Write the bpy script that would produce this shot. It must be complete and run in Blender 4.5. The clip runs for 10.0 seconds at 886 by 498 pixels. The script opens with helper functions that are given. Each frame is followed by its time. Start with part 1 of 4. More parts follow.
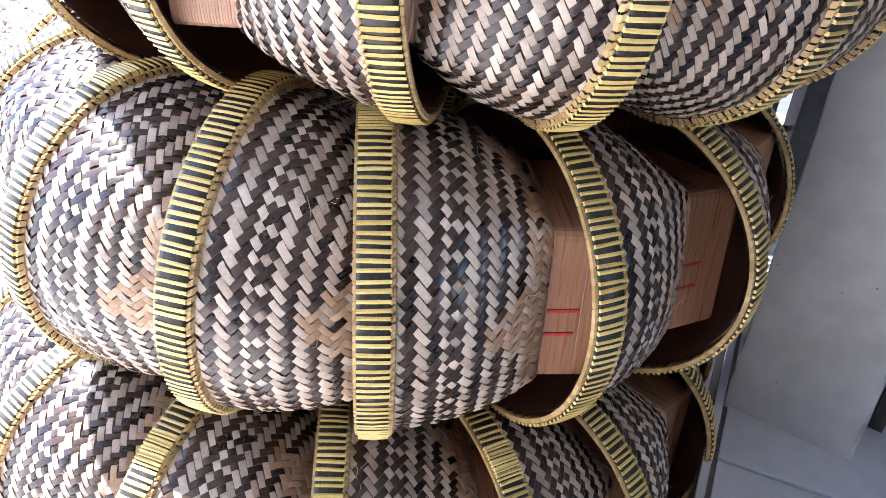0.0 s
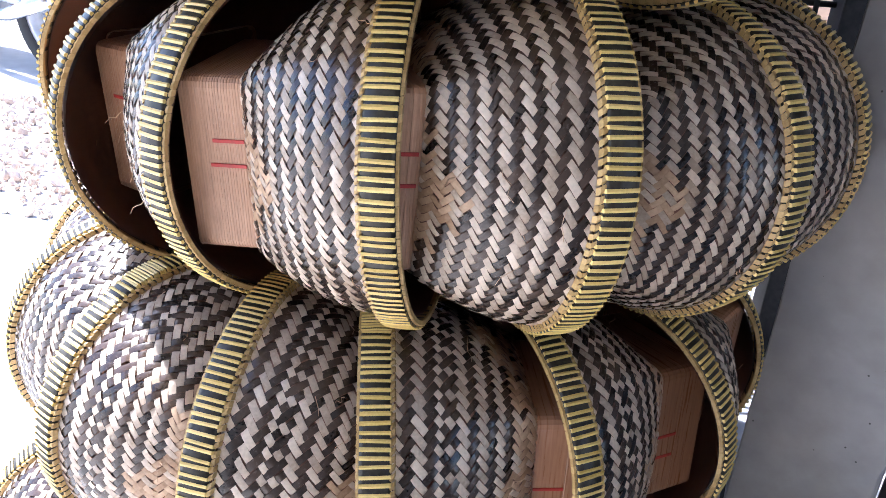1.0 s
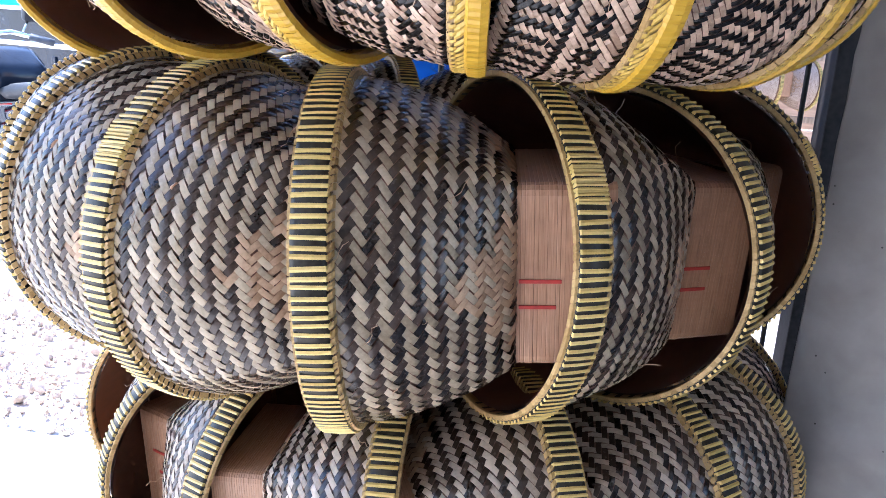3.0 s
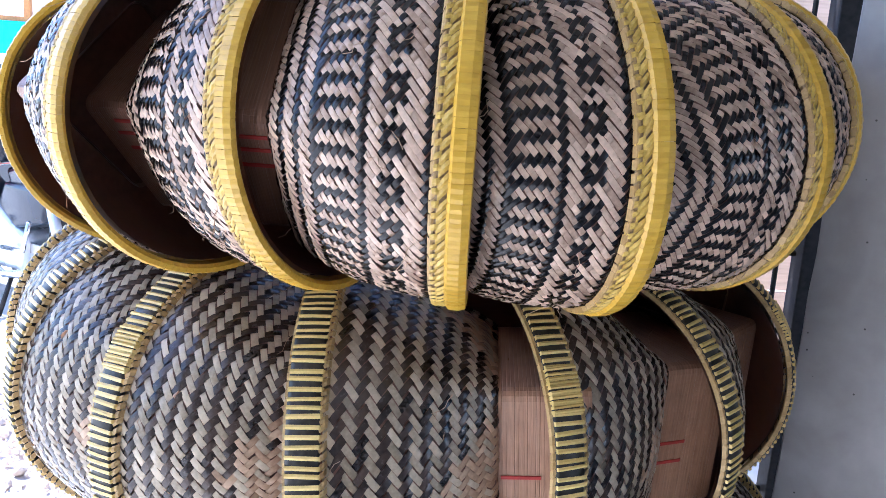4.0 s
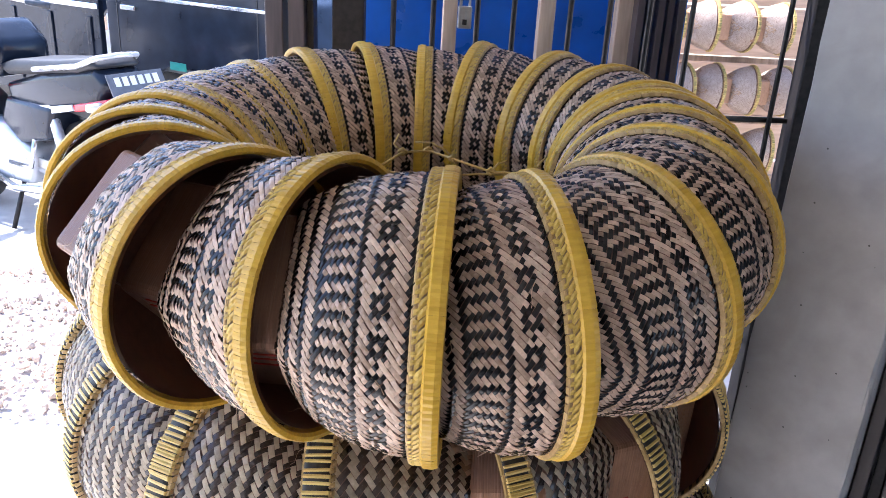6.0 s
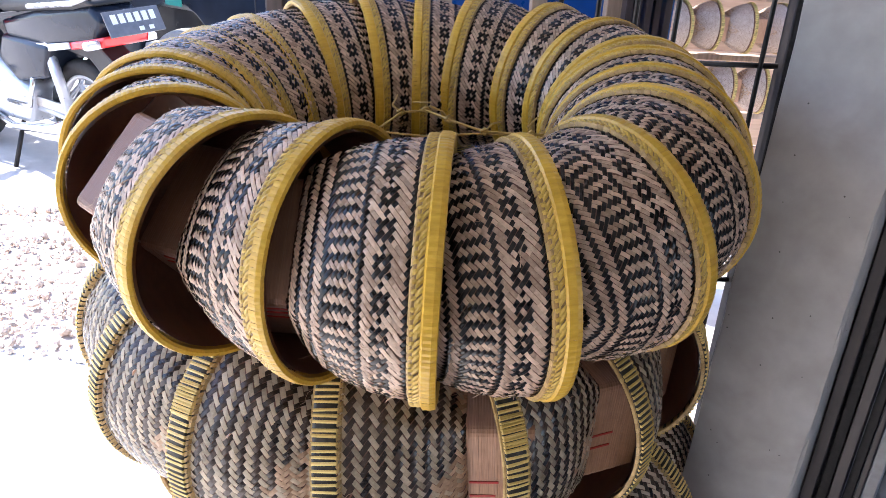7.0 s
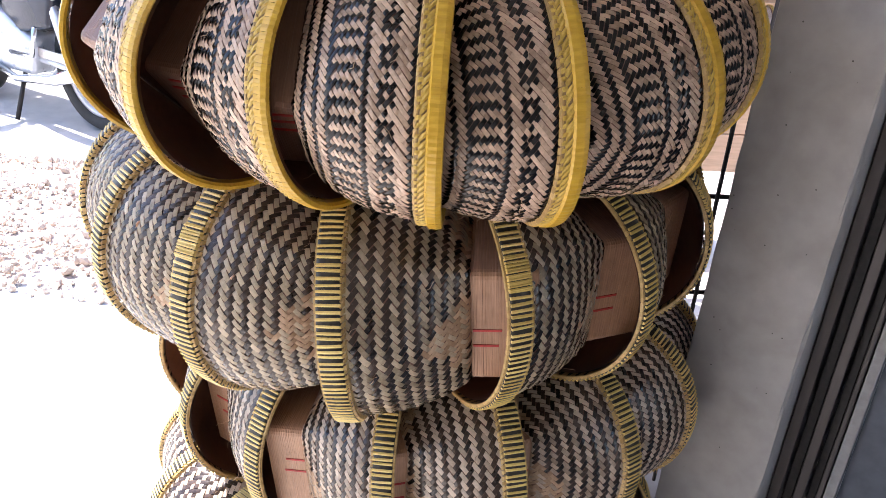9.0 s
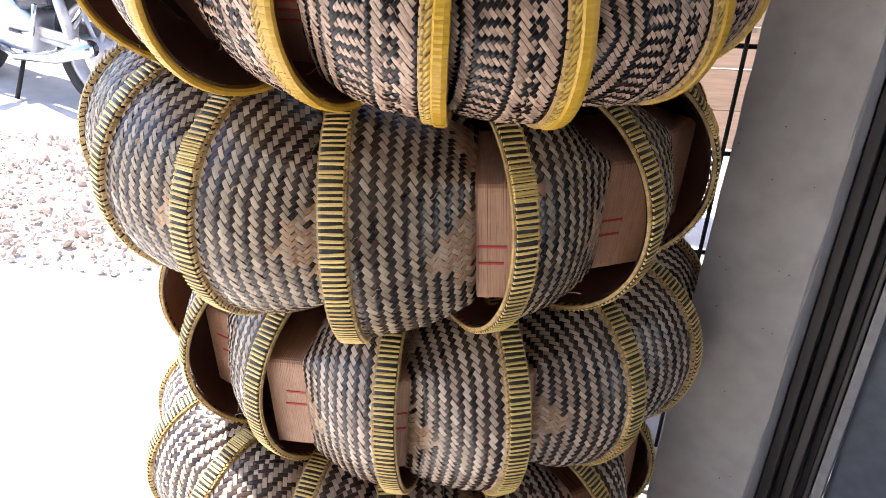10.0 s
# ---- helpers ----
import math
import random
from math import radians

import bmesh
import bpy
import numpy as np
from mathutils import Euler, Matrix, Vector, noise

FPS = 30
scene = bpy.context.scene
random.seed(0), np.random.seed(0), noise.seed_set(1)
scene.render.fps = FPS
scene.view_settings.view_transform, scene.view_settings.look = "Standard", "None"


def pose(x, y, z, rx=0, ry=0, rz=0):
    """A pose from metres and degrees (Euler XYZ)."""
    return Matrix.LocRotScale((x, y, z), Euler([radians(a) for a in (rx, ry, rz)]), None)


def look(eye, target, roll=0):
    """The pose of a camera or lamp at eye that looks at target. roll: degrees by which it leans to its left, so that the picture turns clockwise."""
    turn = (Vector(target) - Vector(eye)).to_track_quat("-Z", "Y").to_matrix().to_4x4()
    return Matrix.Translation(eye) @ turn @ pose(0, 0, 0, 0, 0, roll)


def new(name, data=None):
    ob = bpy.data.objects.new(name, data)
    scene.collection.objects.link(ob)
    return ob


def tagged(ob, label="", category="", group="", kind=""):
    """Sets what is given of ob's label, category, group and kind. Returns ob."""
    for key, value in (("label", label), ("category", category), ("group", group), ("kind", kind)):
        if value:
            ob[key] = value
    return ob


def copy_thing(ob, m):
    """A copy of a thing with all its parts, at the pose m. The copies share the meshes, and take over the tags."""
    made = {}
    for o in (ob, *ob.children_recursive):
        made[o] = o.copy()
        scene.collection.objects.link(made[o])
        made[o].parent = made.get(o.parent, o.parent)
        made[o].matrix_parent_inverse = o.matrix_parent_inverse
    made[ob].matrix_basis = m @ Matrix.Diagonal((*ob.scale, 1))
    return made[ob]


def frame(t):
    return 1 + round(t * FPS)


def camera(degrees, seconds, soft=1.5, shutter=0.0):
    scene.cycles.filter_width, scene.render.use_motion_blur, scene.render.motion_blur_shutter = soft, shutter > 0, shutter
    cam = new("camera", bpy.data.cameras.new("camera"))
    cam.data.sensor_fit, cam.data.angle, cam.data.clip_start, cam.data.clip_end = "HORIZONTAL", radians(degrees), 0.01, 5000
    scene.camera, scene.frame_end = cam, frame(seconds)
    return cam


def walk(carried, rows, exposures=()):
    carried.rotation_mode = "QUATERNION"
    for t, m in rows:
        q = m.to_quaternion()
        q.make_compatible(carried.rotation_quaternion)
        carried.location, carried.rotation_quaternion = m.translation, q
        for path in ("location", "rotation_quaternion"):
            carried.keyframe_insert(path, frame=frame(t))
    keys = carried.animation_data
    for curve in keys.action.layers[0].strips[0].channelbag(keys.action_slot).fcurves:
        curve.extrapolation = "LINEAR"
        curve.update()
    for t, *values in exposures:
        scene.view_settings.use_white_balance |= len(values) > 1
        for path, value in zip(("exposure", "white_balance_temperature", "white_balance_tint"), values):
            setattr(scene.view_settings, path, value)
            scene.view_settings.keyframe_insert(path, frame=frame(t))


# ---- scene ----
cam = camera(57.2, 10.0, soft=0.6)
METRES, EYE, TILT, LEAN, TURN = 1.15, 0.85, -29.6, -5.4, 0.0
ROWS = [
    (0.0, 0.0, 0.0, 0.0, 0.0, 0.0, -0.0),
    (0.5, 0.0051, -0.0318, 0.0384, 0.07, 2.97, 0.08),
    (1.0, 0.007, -0.0744, 0.0783, 0.18, 6.17, 0.29),
    (1.5, 0.0125, -0.123, 0.1233, 0.6, 9.53, 0.37),
    (2.0, 0.018, -0.1617, 0.1651, 0.87, 12.36, 0.43),
    (2.5, 0.0236, -0.1987, 0.2053, 0.96, 14.32, 0.74),
    (4.0, 0.0428, -0.3036, 0.3543, 1.09, 17.98, 1.35),
    (4.5, 0.0549, -0.3503, 0.4193, 1.23, 18.13, 1.42),
    (5.0, 0.0672, -0.3873, 0.4692, 1.44, 14.92, 1.7),
    (6.5, 0.074, -0.4901, 0.5659, 1.53, 5.49, 2.19),
    (7.0, 0.077, -0.5106, 0.5637, 1.53, 3.27, 2.34),
    (7.5, 0.0778, -0.5205, 0.5394, 1.56, 2.57, 2.41),
    (8.0, 0.0716, -0.5221, 0.5047, 1.6, 2.42, 2.32),
    (8.5, 0.0674, -0.5149, 0.4686, 1.58, 2.24, 1.9),
    (9.0, 0.0681, -0.5011, 0.4291, 1.59, 2.16, 1.89),
    (9.5, 0.0636, -0.4912, 0.3851, 1.66, 2.04, 1.9),
    (10.0, 0.0609, -0.4857, 0.3485, 1.57, 2.03, 1.68),
]
walk(cam, [(t, pose(0, 0, EYE, TILT, LEAN, TURN) @ pose(METRES * x, METRES * y, METRES * z, 90 + pitch, roll, yaw)) for t, x, y, z, yaw, pitch, roll in ROWS], [(0.0, 2.6, 5500, 16), (1.0, 2.19, 5500, 16), (1.5, 2.3, 5500, 16), (2.5, 2.3, 5450, 16), (4.0, 2.22, 5100, 15), (4.5, 2.13, 5250, 16), (5.0, 2.04, 5450, 17), (6.5, 2.05, 5800, 17), (8.0, 1.97, 6050, 18), (10.0, 1.93, 6200, 17)])

# ---- world, sun, exposure ----
SUN_EL, SUN_AZ = 62.0, 60.0          # azimuth of the sun, degrees from +y towards -x
world = bpy.data.worlds.new("world")
scene.world = world
world.use_nodes = True
wn = world.node_tree
sky = wn.nodes.new("ShaderNodeTexSky")
sky.sky_type, sky.sun_disc = "NISHITA", False
sky.sun_elevation, sky.sun_rotation = radians(SUN_EL), radians(-SUN_AZ)
wn.nodes["Background"].inputs["Strength"].default_value = 0.16
wn.links.new(sky.outputs["Color"], wn.nodes["Background"].inputs["Color"])
sun = new("sun", bpy.data.lights.new("sun", "SUN"))
sun.data.energy, sun.data.angle, sun.data.color = 5.0, radians(0.5), (1.0, 0.96, 0.90)
_sd = Vector((-math.sin(radians(SUN_AZ)) * math.cos(radians(SUN_EL)), math.cos(radians(SUN_AZ)) * math.cos(radians(SUN_EL)), math.sin(radians(SUN_EL))))
sun.matrix_world = look(_sd * 20, (0, 0, 0))


# ---- materials ----
def mat(name, base, rough=0.6, metal=0.0, vary=0.25, island=0.0, objvar=0.0, scale=60.0, stretch=(1, 1, 1), bump=0.15, dist=0.002, second=None, stain=0.35, spec=0.5, coat=0.0, through_light=0.0, specks=0.0):
    """A surface with grain and stains at two scales, varied by piece and by object."""
    m = bpy.data.materials.new(name)
    m.use_nodes = True
    t = m.node_tree
    n, l = t.nodes, t.links
    b = n["Principled BSDF"]
    b.inputs["Metallic"].default_value = metal
    b.inputs["Specular IOR Level"].default_value = spec
    b.inputs["Coat Weight"].default_value = coat
    co = n.new("ShaderNodeTexCoord")
    mp = n.new("ShaderNodeMapping")
    mp.inputs["Scale"].default_value = stretch
    l.new(co.outputs["Object"], mp.inputs["Vector"])
    fine = n.new("ShaderNodeTexNoise")
    fine.inputs["Scale"].default_value, fine.inputs["Detail"].default_value = scale, 5
    l.new(mp.outputs["Vector"], fine.inputs["Vector"])
    coarse = n.new("ShaderNodeTexNoise")
    coarse.inputs["Scale"].default_value, coarse.inputs["Detail"].default_value = scale / 9, 4
    l.new(co.outputs["Object"], coarse.inputs["Vector"])
    add = n.new("ShaderNodeMath")
    add.operation = "MULTIPLY_ADD"
    l.new(coarse.outputs["Fac"], add.inputs[0])
    add.inputs[1].default_value = stain
    l.new(fine.outputs["Fac"], add.inputs[2])
    last = add.outputs[0]
    if island or objvar:
        for src, amount in ((("ShaderNodeNewGeometry", "Random Per Island"), island), (("ShaderNodeObjectInfo", "Random"), objvar)):
            if amount:
                g = n.new(src[0])
                ma = n.new("ShaderNodeMath")
                ma.operation = "MULTIPLY_ADD"
                l.new(g.outputs[src[1]], ma.inputs[0])
                ma.inputs[1].default_value = amount
                l.new(last, ma.inputs[2])
                last = ma.outputs[0]
    total = 1.0 + stain + island + objvar
    ramp = n.new("ShaderNodeValToRGB")
    e = ramp.color_ramp.elements
    dark = [c * (1 - vary) for c in base]
    light = second or [min(1, c * (1 + vary)) for c in base]
    e[0].position, e[1].position = 0.28, 0.72
    e[0].color, e[1].color = (*dark, 1), (*light, 1)
    dv = n.new("ShaderNodeMath")
    dv.operation = "DIVIDE"
    l.new(last, dv.inputs[0])
    dv.inputs[1].default_value = total
    l.new(dv.outputs[0], ramp.inputs["Fac"])
    colour = ramp.outputs["Color"]
    if specks:                             # small dark pits and flecks, one in a few cells, and broad rubbed smears
        vo = n.new("ShaderNodeTexVoronoi")
        vo.inputs["Scale"].default_value = specks
        l.new(co.outputs["Object"], vo.inputs["Vector"])
        near, pick, both = (n.new("ShaderNodeMath") for _ in range(3))
        near.operation, near.inputs[1].default_value = "LESS_THAN", 0.13
        pick.operation, pick.inputs[1].default_value = "GREATER_THAN", 0.86
        both.operation = "MULTIPLY"
        l.new(vo.outputs["Distance"], near.inputs[0])
        l.new(vo.outputs["Color"], pick.inputs[0])
        l.new(near.outputs[0], both.inputs[0])
        l.new(pick.outputs[0], both.inputs[1])
        sm = n.new("ShaderNodeTexNoise")
        sm.inputs["Scale"].default_value, sm.inputs["Detail"].default_value, sm.inputs["Distortion"].default_value = 5.0, 8, 1.5
        l.new(co.outputs["Object"], sm.inputs["Vector"])
        rub = n.new("ShaderNodeMapRange")
        rub.inputs["From Min"].default_value, rub.inputs["From Max"].default_value = 0.53, 0.70
        rub.inputs["To Max"].default_value = 0.38
        l.new(sm.outputs["Fac"], rub.inputs["Value"])
        for fac, tone in ((rub.outputs["Result"], (0.23, 0.20, 0.17, 1)), (both.outputs[0], (0.10, 0.09, 0.08, 1))):
            mixc = n.new("ShaderNodeMix")
            mixc.data_type = "RGBA"
            l.new(fac, mixc.inputs["Factor"])
            l.new(colour, mixc.inputs[6])
            mixc.inputs[7].default_value = tone
            colour = mixc.outputs[2]
    l.new(colour, b.inputs["Base Color"])
    rr = n.new("ShaderNodeMapRange")
    rr.inputs["To Min"].default_value, rr.inputs["To Max"].default_value = max(0.02, rough - 0.12), min(1, rough + 0.12)
    l.new(fine.outputs["Fac"], rr.inputs["Value"])
    l.new(rr.outputs["Result"], b.inputs["Roughness"])
    bp = n.new("ShaderNodeBump")
    bp.inputs["Strength"].default_value, bp.inputs["Distance"].default_value = bump, dist
    l.new(fine.outputs["Fac"], bp.inputs["Height"])
    l.new(bp.outputs["Normal"], b.inputs["Normal"])
    if through_light:                      # thin split bamboo lets a little light pass
        tr = n.new("ShaderNodeBsdfTranslucent")
        l.new(ramp.outputs["Color"], tr.inputs["Color"])
        mx = n.new("ShaderNodeMixShader")
        mx.inputs[0].default_value = through_light
        l.new(b.outputs[0], mx.inputs[1])
        l.new(tr.outputs[0], mx.inputs[2])
        l.new(mx.outputs[0], n["Material Output"].inputs["Surface"])
    return m


def glass(name, tint, rough=0.03):
    m = bpy.data.materials.new(name)
    m.use_nodes = True
    b = m.node_tree.nodes["Principled BSDF"]
    b.inputs["Base Color"].default_value = (*tint, 1)
    b.inputs["Roughness"].default_value = rough
    b.inputs["Transmission Weight"].default_value = 1.0
    b.inputs["IOR"].default_value = 1.45
    return m


STRIP_LIGHT = mat("pale_bamboo_strip", (0.55, 0.405, 0.28), 0.34, through_light=0.15, vary=0.34, island=0.9, objvar=0.25, scale=320, bump=0.25, dist=0.0006, second=(0.77, 0.62, 0.47))
STRIP_GREEN = mat("greenish_bamboo_strip", (0.43, 0.325, 0.20), 0.33, through_light=0.15, vary=0.38, island=0.9, objvar=0.3, scale=320, bump=0.25, dist=0.0006, second=(0.66, 0.53, 0.36))
STRIP_PINK = mat("rosy_bamboo_strip", (0.50, 0.325, 0.215), 0.32, through_light=0.15, vary=0.30, island=0.8, objvar=0.2, scale=320, bump=0.25, dist=0.0006, second=(0.80, 0.575, 0.41))
STRIP_DARK = mat("dark_dyed_strip", (0.024, 0.015, 0.010), 0.24, vary=0.5, island=0.9, objvar=0.2, scale=320, bump=0.25, dist=0.0006, second=(0.075, 0.047, 0.032), spec=0.45)
STRIP_BLACK = mat("black_dyed_strip", (0.008, 0.007, 0.007), 0.18, vary=0.5, island=0.7, scale=320, bump=0.2, dist=0.0006, second=(0.018, 0.014, 0.012), spec=0.3)
STRIP_TAN = mat("raw_bamboo_strip", (0.50, 0.295, 0.155), 0.42, through_light=0.15, vary=0.3, island=0.9, scale=320, bump=0.25, dist=0.0006, second=(0.66, 0.45, 0.28))
STRIP_RAW = mat("undyed_strip", (0.54, 0.39, 0.29), 0.5, through_light=0.15, vary=0.2, island=0.5, scale=320, bump=0.2, dist=0.0006, second=(0.64, 0.50, 0.39))
LINING = mat("smooth_bamboo_lining", (0.16, 0.070, 0.040), 0.34, vary=0.3, through_light=0.12, objvar=0.4, scale=140, stretch=(1, 1, 0.12), bump=0.12, dist=0.0008)
FOOT_SMOOTH = mat("smooth_bamboo_sheet", (0.34, 0.15, 0.07), 0.30, vary=0.3, objvar=0.5, scale=420, stretch=(0.04, 0.04, 1), bump=0.15, dist=0.0006, second=(0.50, 0.26, 0.14), coat=0.2)
FOOT_DARK = mat("dark_bamboo_foot", (0.22, 0.11, 0.062), 0.34, vary=0.28, objvar=0.5, scale=700, stretch=(0.05, 0.05, 1), bump=0.3, dist=0.0008)
FOOT = mat("split_bamboo_foot", (0.46, 0.24, 0.13), 0.33, vary=0.28, objvar=0.5, scale=700, stretch=(0.05, 0.05, 1), bump=0.35, dist=0.0008, second=(0.62, 0.36, 0.21))
RED = mat("red_paint", (0.42, 0.03, 0.02), 0.5, vary=0.3, scale=200)
BAND_BLACK = mat("black_plastic_band", (0.026, 0.020, 0.011), 0.38, vary=0.5, scale=250, bump=0.2, dist=0.0006, second=(0.055, 0.045, 0.03), spec=0.3)
BAND_OLIVE = mat("olive_cane_band", (0.22, 0.20, 0.06), 0.5, vary=0.4, scale=250, bump=0.2, dist=0.0006)
STITCH_YELLOW = mat("yellow_cane_stitch", (0.68, 0.46, 0.10), 0.40, vary=0.25, island=0.6, objvar=0.3, scale=500, bump=0.3, dist=0.0005, second=(0.84, 0.62, 0.21))
STITCH_GOLD = mat("golden_cane_edge", (0.46, 0.27, 0.075), 0.5, vary=0.3, island=0.7, objvar=0.3, scale=500, bump=0.3, dist=0.0005, second=(0.62, 0.42, 0.17))
BRAID_GOLD = mat("ochre_cane_strip", (0.30, 0.185, 0.075), 0.5, vary=0.4, scale=500, bump=0.3, dist=0.0005, second=(0.42, 0.28, 0.12))
BRAID_YELLOW = mat("yellow_chain_cane", (0.54, 0.33, 0.040), 0.42, vary=0.25, island=0.5, scale=500, bump=0.3, dist=0.0005, second=(0.70, 0.48, 0.10))
WRAP_YELLOW = mat("yellow_plastic_wrap", (0.575, 0.325, 0.016), 0.34, vary=0.16, island=0.22, objvar=0.25, scale=300, stretch=(1, 1, 0.25), bump=0.3, dist=0.0005, second=(0.70, 0.43, 0.042))
TWINE = mat("straw_twine", (0.42, 0.27, 0.07), 0.6, vary=0.3, scale=600, bump=0.4, dist=0.0008)
PLASTER = mat("worn_grey_white_plaster", (0.365, 0.34, 0.315), 0.72, vary=0.26, scale=30, bump=0.45, dist=0.002, second=(0.43, 0.405, 0.38), stain=1.3, specks=110)
WHITEWALL = mat("white_limewash", (0.70, 0.69, 0.67), 0.9, vary=0.12, scale=6, bump=0.2, second=(0.82, 0.81, 0.79), stain=0.8)
CEMENT = mat("grey_cement", (0.29, 0.28, 0.27), 0.9, vary=0.2, scale=60, bump=0.35, dist=0.003)
TILE = mat("grey_floor_tile", (0.46, 0.455, 0.46), 0.35, vary=0.15, objvar=0.3, scale=35, bump=0.05, stain=0.8)
GROUT = mat("dark_grout", (0.10, 0.095, 0.09), 0.9, vary=0.2, scale=80)
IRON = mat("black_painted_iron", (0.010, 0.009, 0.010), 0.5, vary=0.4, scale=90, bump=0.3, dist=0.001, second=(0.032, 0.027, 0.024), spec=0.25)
FRAME_BROWN = mat("dark_brown_frame", (0.045, 0.036, 0.038), 0.5, vary=0.4, scale=70, stretch=(1, 1, 0.1), bump=0.3, second=(0.10, 0.075, 0.075))
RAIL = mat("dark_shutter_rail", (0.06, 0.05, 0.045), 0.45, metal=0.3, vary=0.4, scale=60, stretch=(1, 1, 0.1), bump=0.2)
DARKWALL = mat("dark_blue_grey_paint", (0.085, 0.095, 0.115), 0.6, vary=0.25, scale=40, bump=0.15)
BLUE = mat("blue_painted_sheet", (0.014, 0.085, 0.27), 0.30, vary=0.35, scale=14, bump=0.15, dist=0.004, stain=1.0)
WOOD = mat("weathered_plank", (0.58, 0.36, 0.22), 0.75, vary=0.3, objvar=0.4, scale=80, stretch=(0.08, 1, 1), bump=0.35, second=(0.72, 0.50, 0.34))
POST = mat("raw_timber_post", (0.40, 0.29, 0.20), 0.8, vary=0.35, scale=80, stretch=(1, 1, 0.08), bump=0.4, second=(0.60, 0.47, 0.36))
GROUND = mat("sunlit_concrete_yard", (0.52, 0.49, 0.45), 0.95, vary=0.2, scale=9, bump=0.4, dist=0.01, stain=0.8)
RUBBLE = mat("pale_rubble", (0.52, 0.43, 0.36), 0.95, vary=0.35, island=0.9, scale=25, bump=0.5, dist=0.006, second=(0.70, 0.61, 0.53))
SOIL = mat("brown_soil", (0.50, 0.405, 0.335), 0.95, vary=0.25, scale=14, bump=0.6, dist=0.02)
CARBLACK = mat("black_car_paint", (0.012, 0.017, 0.028), 0.22, vary=0.5, scale=6, bump=0.10, dist=0.02, coat=0.1, spec=0.28)
BLACKVINYL = mat("black_vinyl", (0.014, 0.014, 0.016), 0.5, vary=0.3, scale=60)
DUSTYTYRE = mat("pale_dusty_tyre", (0.34, 0.32, 0.30), 0.9, vary=0.3, scale=30)
CHROME = mat("bright_chrome", (0.75, 0.75, 0.76), 0.15, metal=1.0, vary=0.1, scale=20, bump=0.02)
GREYPLASTIC = mat("grey_plastic", (0.10, 0.105, 0.115), 0.45, vary=0.3, scale=40)
SILVER = mat("silver_paint", (0.55, 0.57, 0.60), 0.3, metal=0.4, vary=0.15, scale=20, bump=0.02)
RUBBER = mat("tyre_rubber", (0.025, 0.024, 0.023), 0.85, vary=0.4, scale=50)
RIM_WHITE = mat("pale_wheel_metal", (0.55, 0.55, 0.56), 0.4, metal=0.3, vary=0.2, scale=30)
TAIL_RED = mat("red_lens", (0.50, 0.01, 0.012), 0.15, vary=0.2, scale=60, coat=0.5)
CYAN = mat("turquoise_board", (0.02, 0.42, 0.46), 0.5, vary=0.2, scale=10)
ORANGE = mat("orange_timber", (0.48, 0.20, 0.05), 0.6, vary=0.3, scale=30)
ROOFING = mat("pale_roof_sheet", (0.45, 0.43, 0.39), 0.7, through_light=0.07, vary=0.2, scale=8)
PANE = glass("window_glass", (0.75, 0.85, 0.92))
STEEL = mat("dull_steel", (0.42, 0.41, 0.40), 0.35, metal=0.9, vary=0.2, scale=80)
TEAL = mat("teal_sticker", (0.01, 0.22, 0.18), 0.4, vary=0.2, scale=40)
PLATE_INK = mat("pale_ink", (0.65, 0.66, 0.68), 0.5, vary=0.1, scale=60)


# ---- mesh helpers ----
def part(name, bm, material, parent=None, label="", smooth=False):
    me = bpy.data.meshes.new(name)
    if isinstance(bm, tuple):
        me.from_pydata(bm[0], [], bm[1])
        if len(bm) > 2:
            me.polygons.foreach_set("material_index", bm[2])
    else:
        bm.to_mesh(me)
        bm.free()
    for x in (material if isinstance(material, (list, tuple)) else [material]):
        me.materials.append(x)
    if smooth:
        me.polygons.foreach_set("use_smooth", [True] * len(me.polygons))
    me.update()
    ob = new(name, me)
    if parent:
        ob.parent = parent
    if label:
        ob["label"] = label
    return ob


def thing(name, label, category, m=None, group="", kind=""):
    e = new(name)
    e.empty_display_size = 0.05
    if m is not None:
        e.matrix_basis = m
    return tagged(e, label, category, group, kind)


def box(sx, sy, sz, c=(0, 0, 0), bevel=0.0, m=None, bm=None):
    """A box of that size about c, bevelled, added to bm."""
    bm = bm or bmesh.new()
    mat4 = (m or Matrix()) @ Matrix.Translation(c) @ Matrix.Diagonal((sx, sy, sz, 1))
    got = bmesh.ops.create_cube(bm, size=1, matrix=mat4)
    if bevel:
        es = list({e for v in got["verts"] for e in v.link_edges})
        bmesh.ops.bevel(bm, geom=es, offset=bevel, segments=2, affect="EDGES", profile=0.6)
    return bm


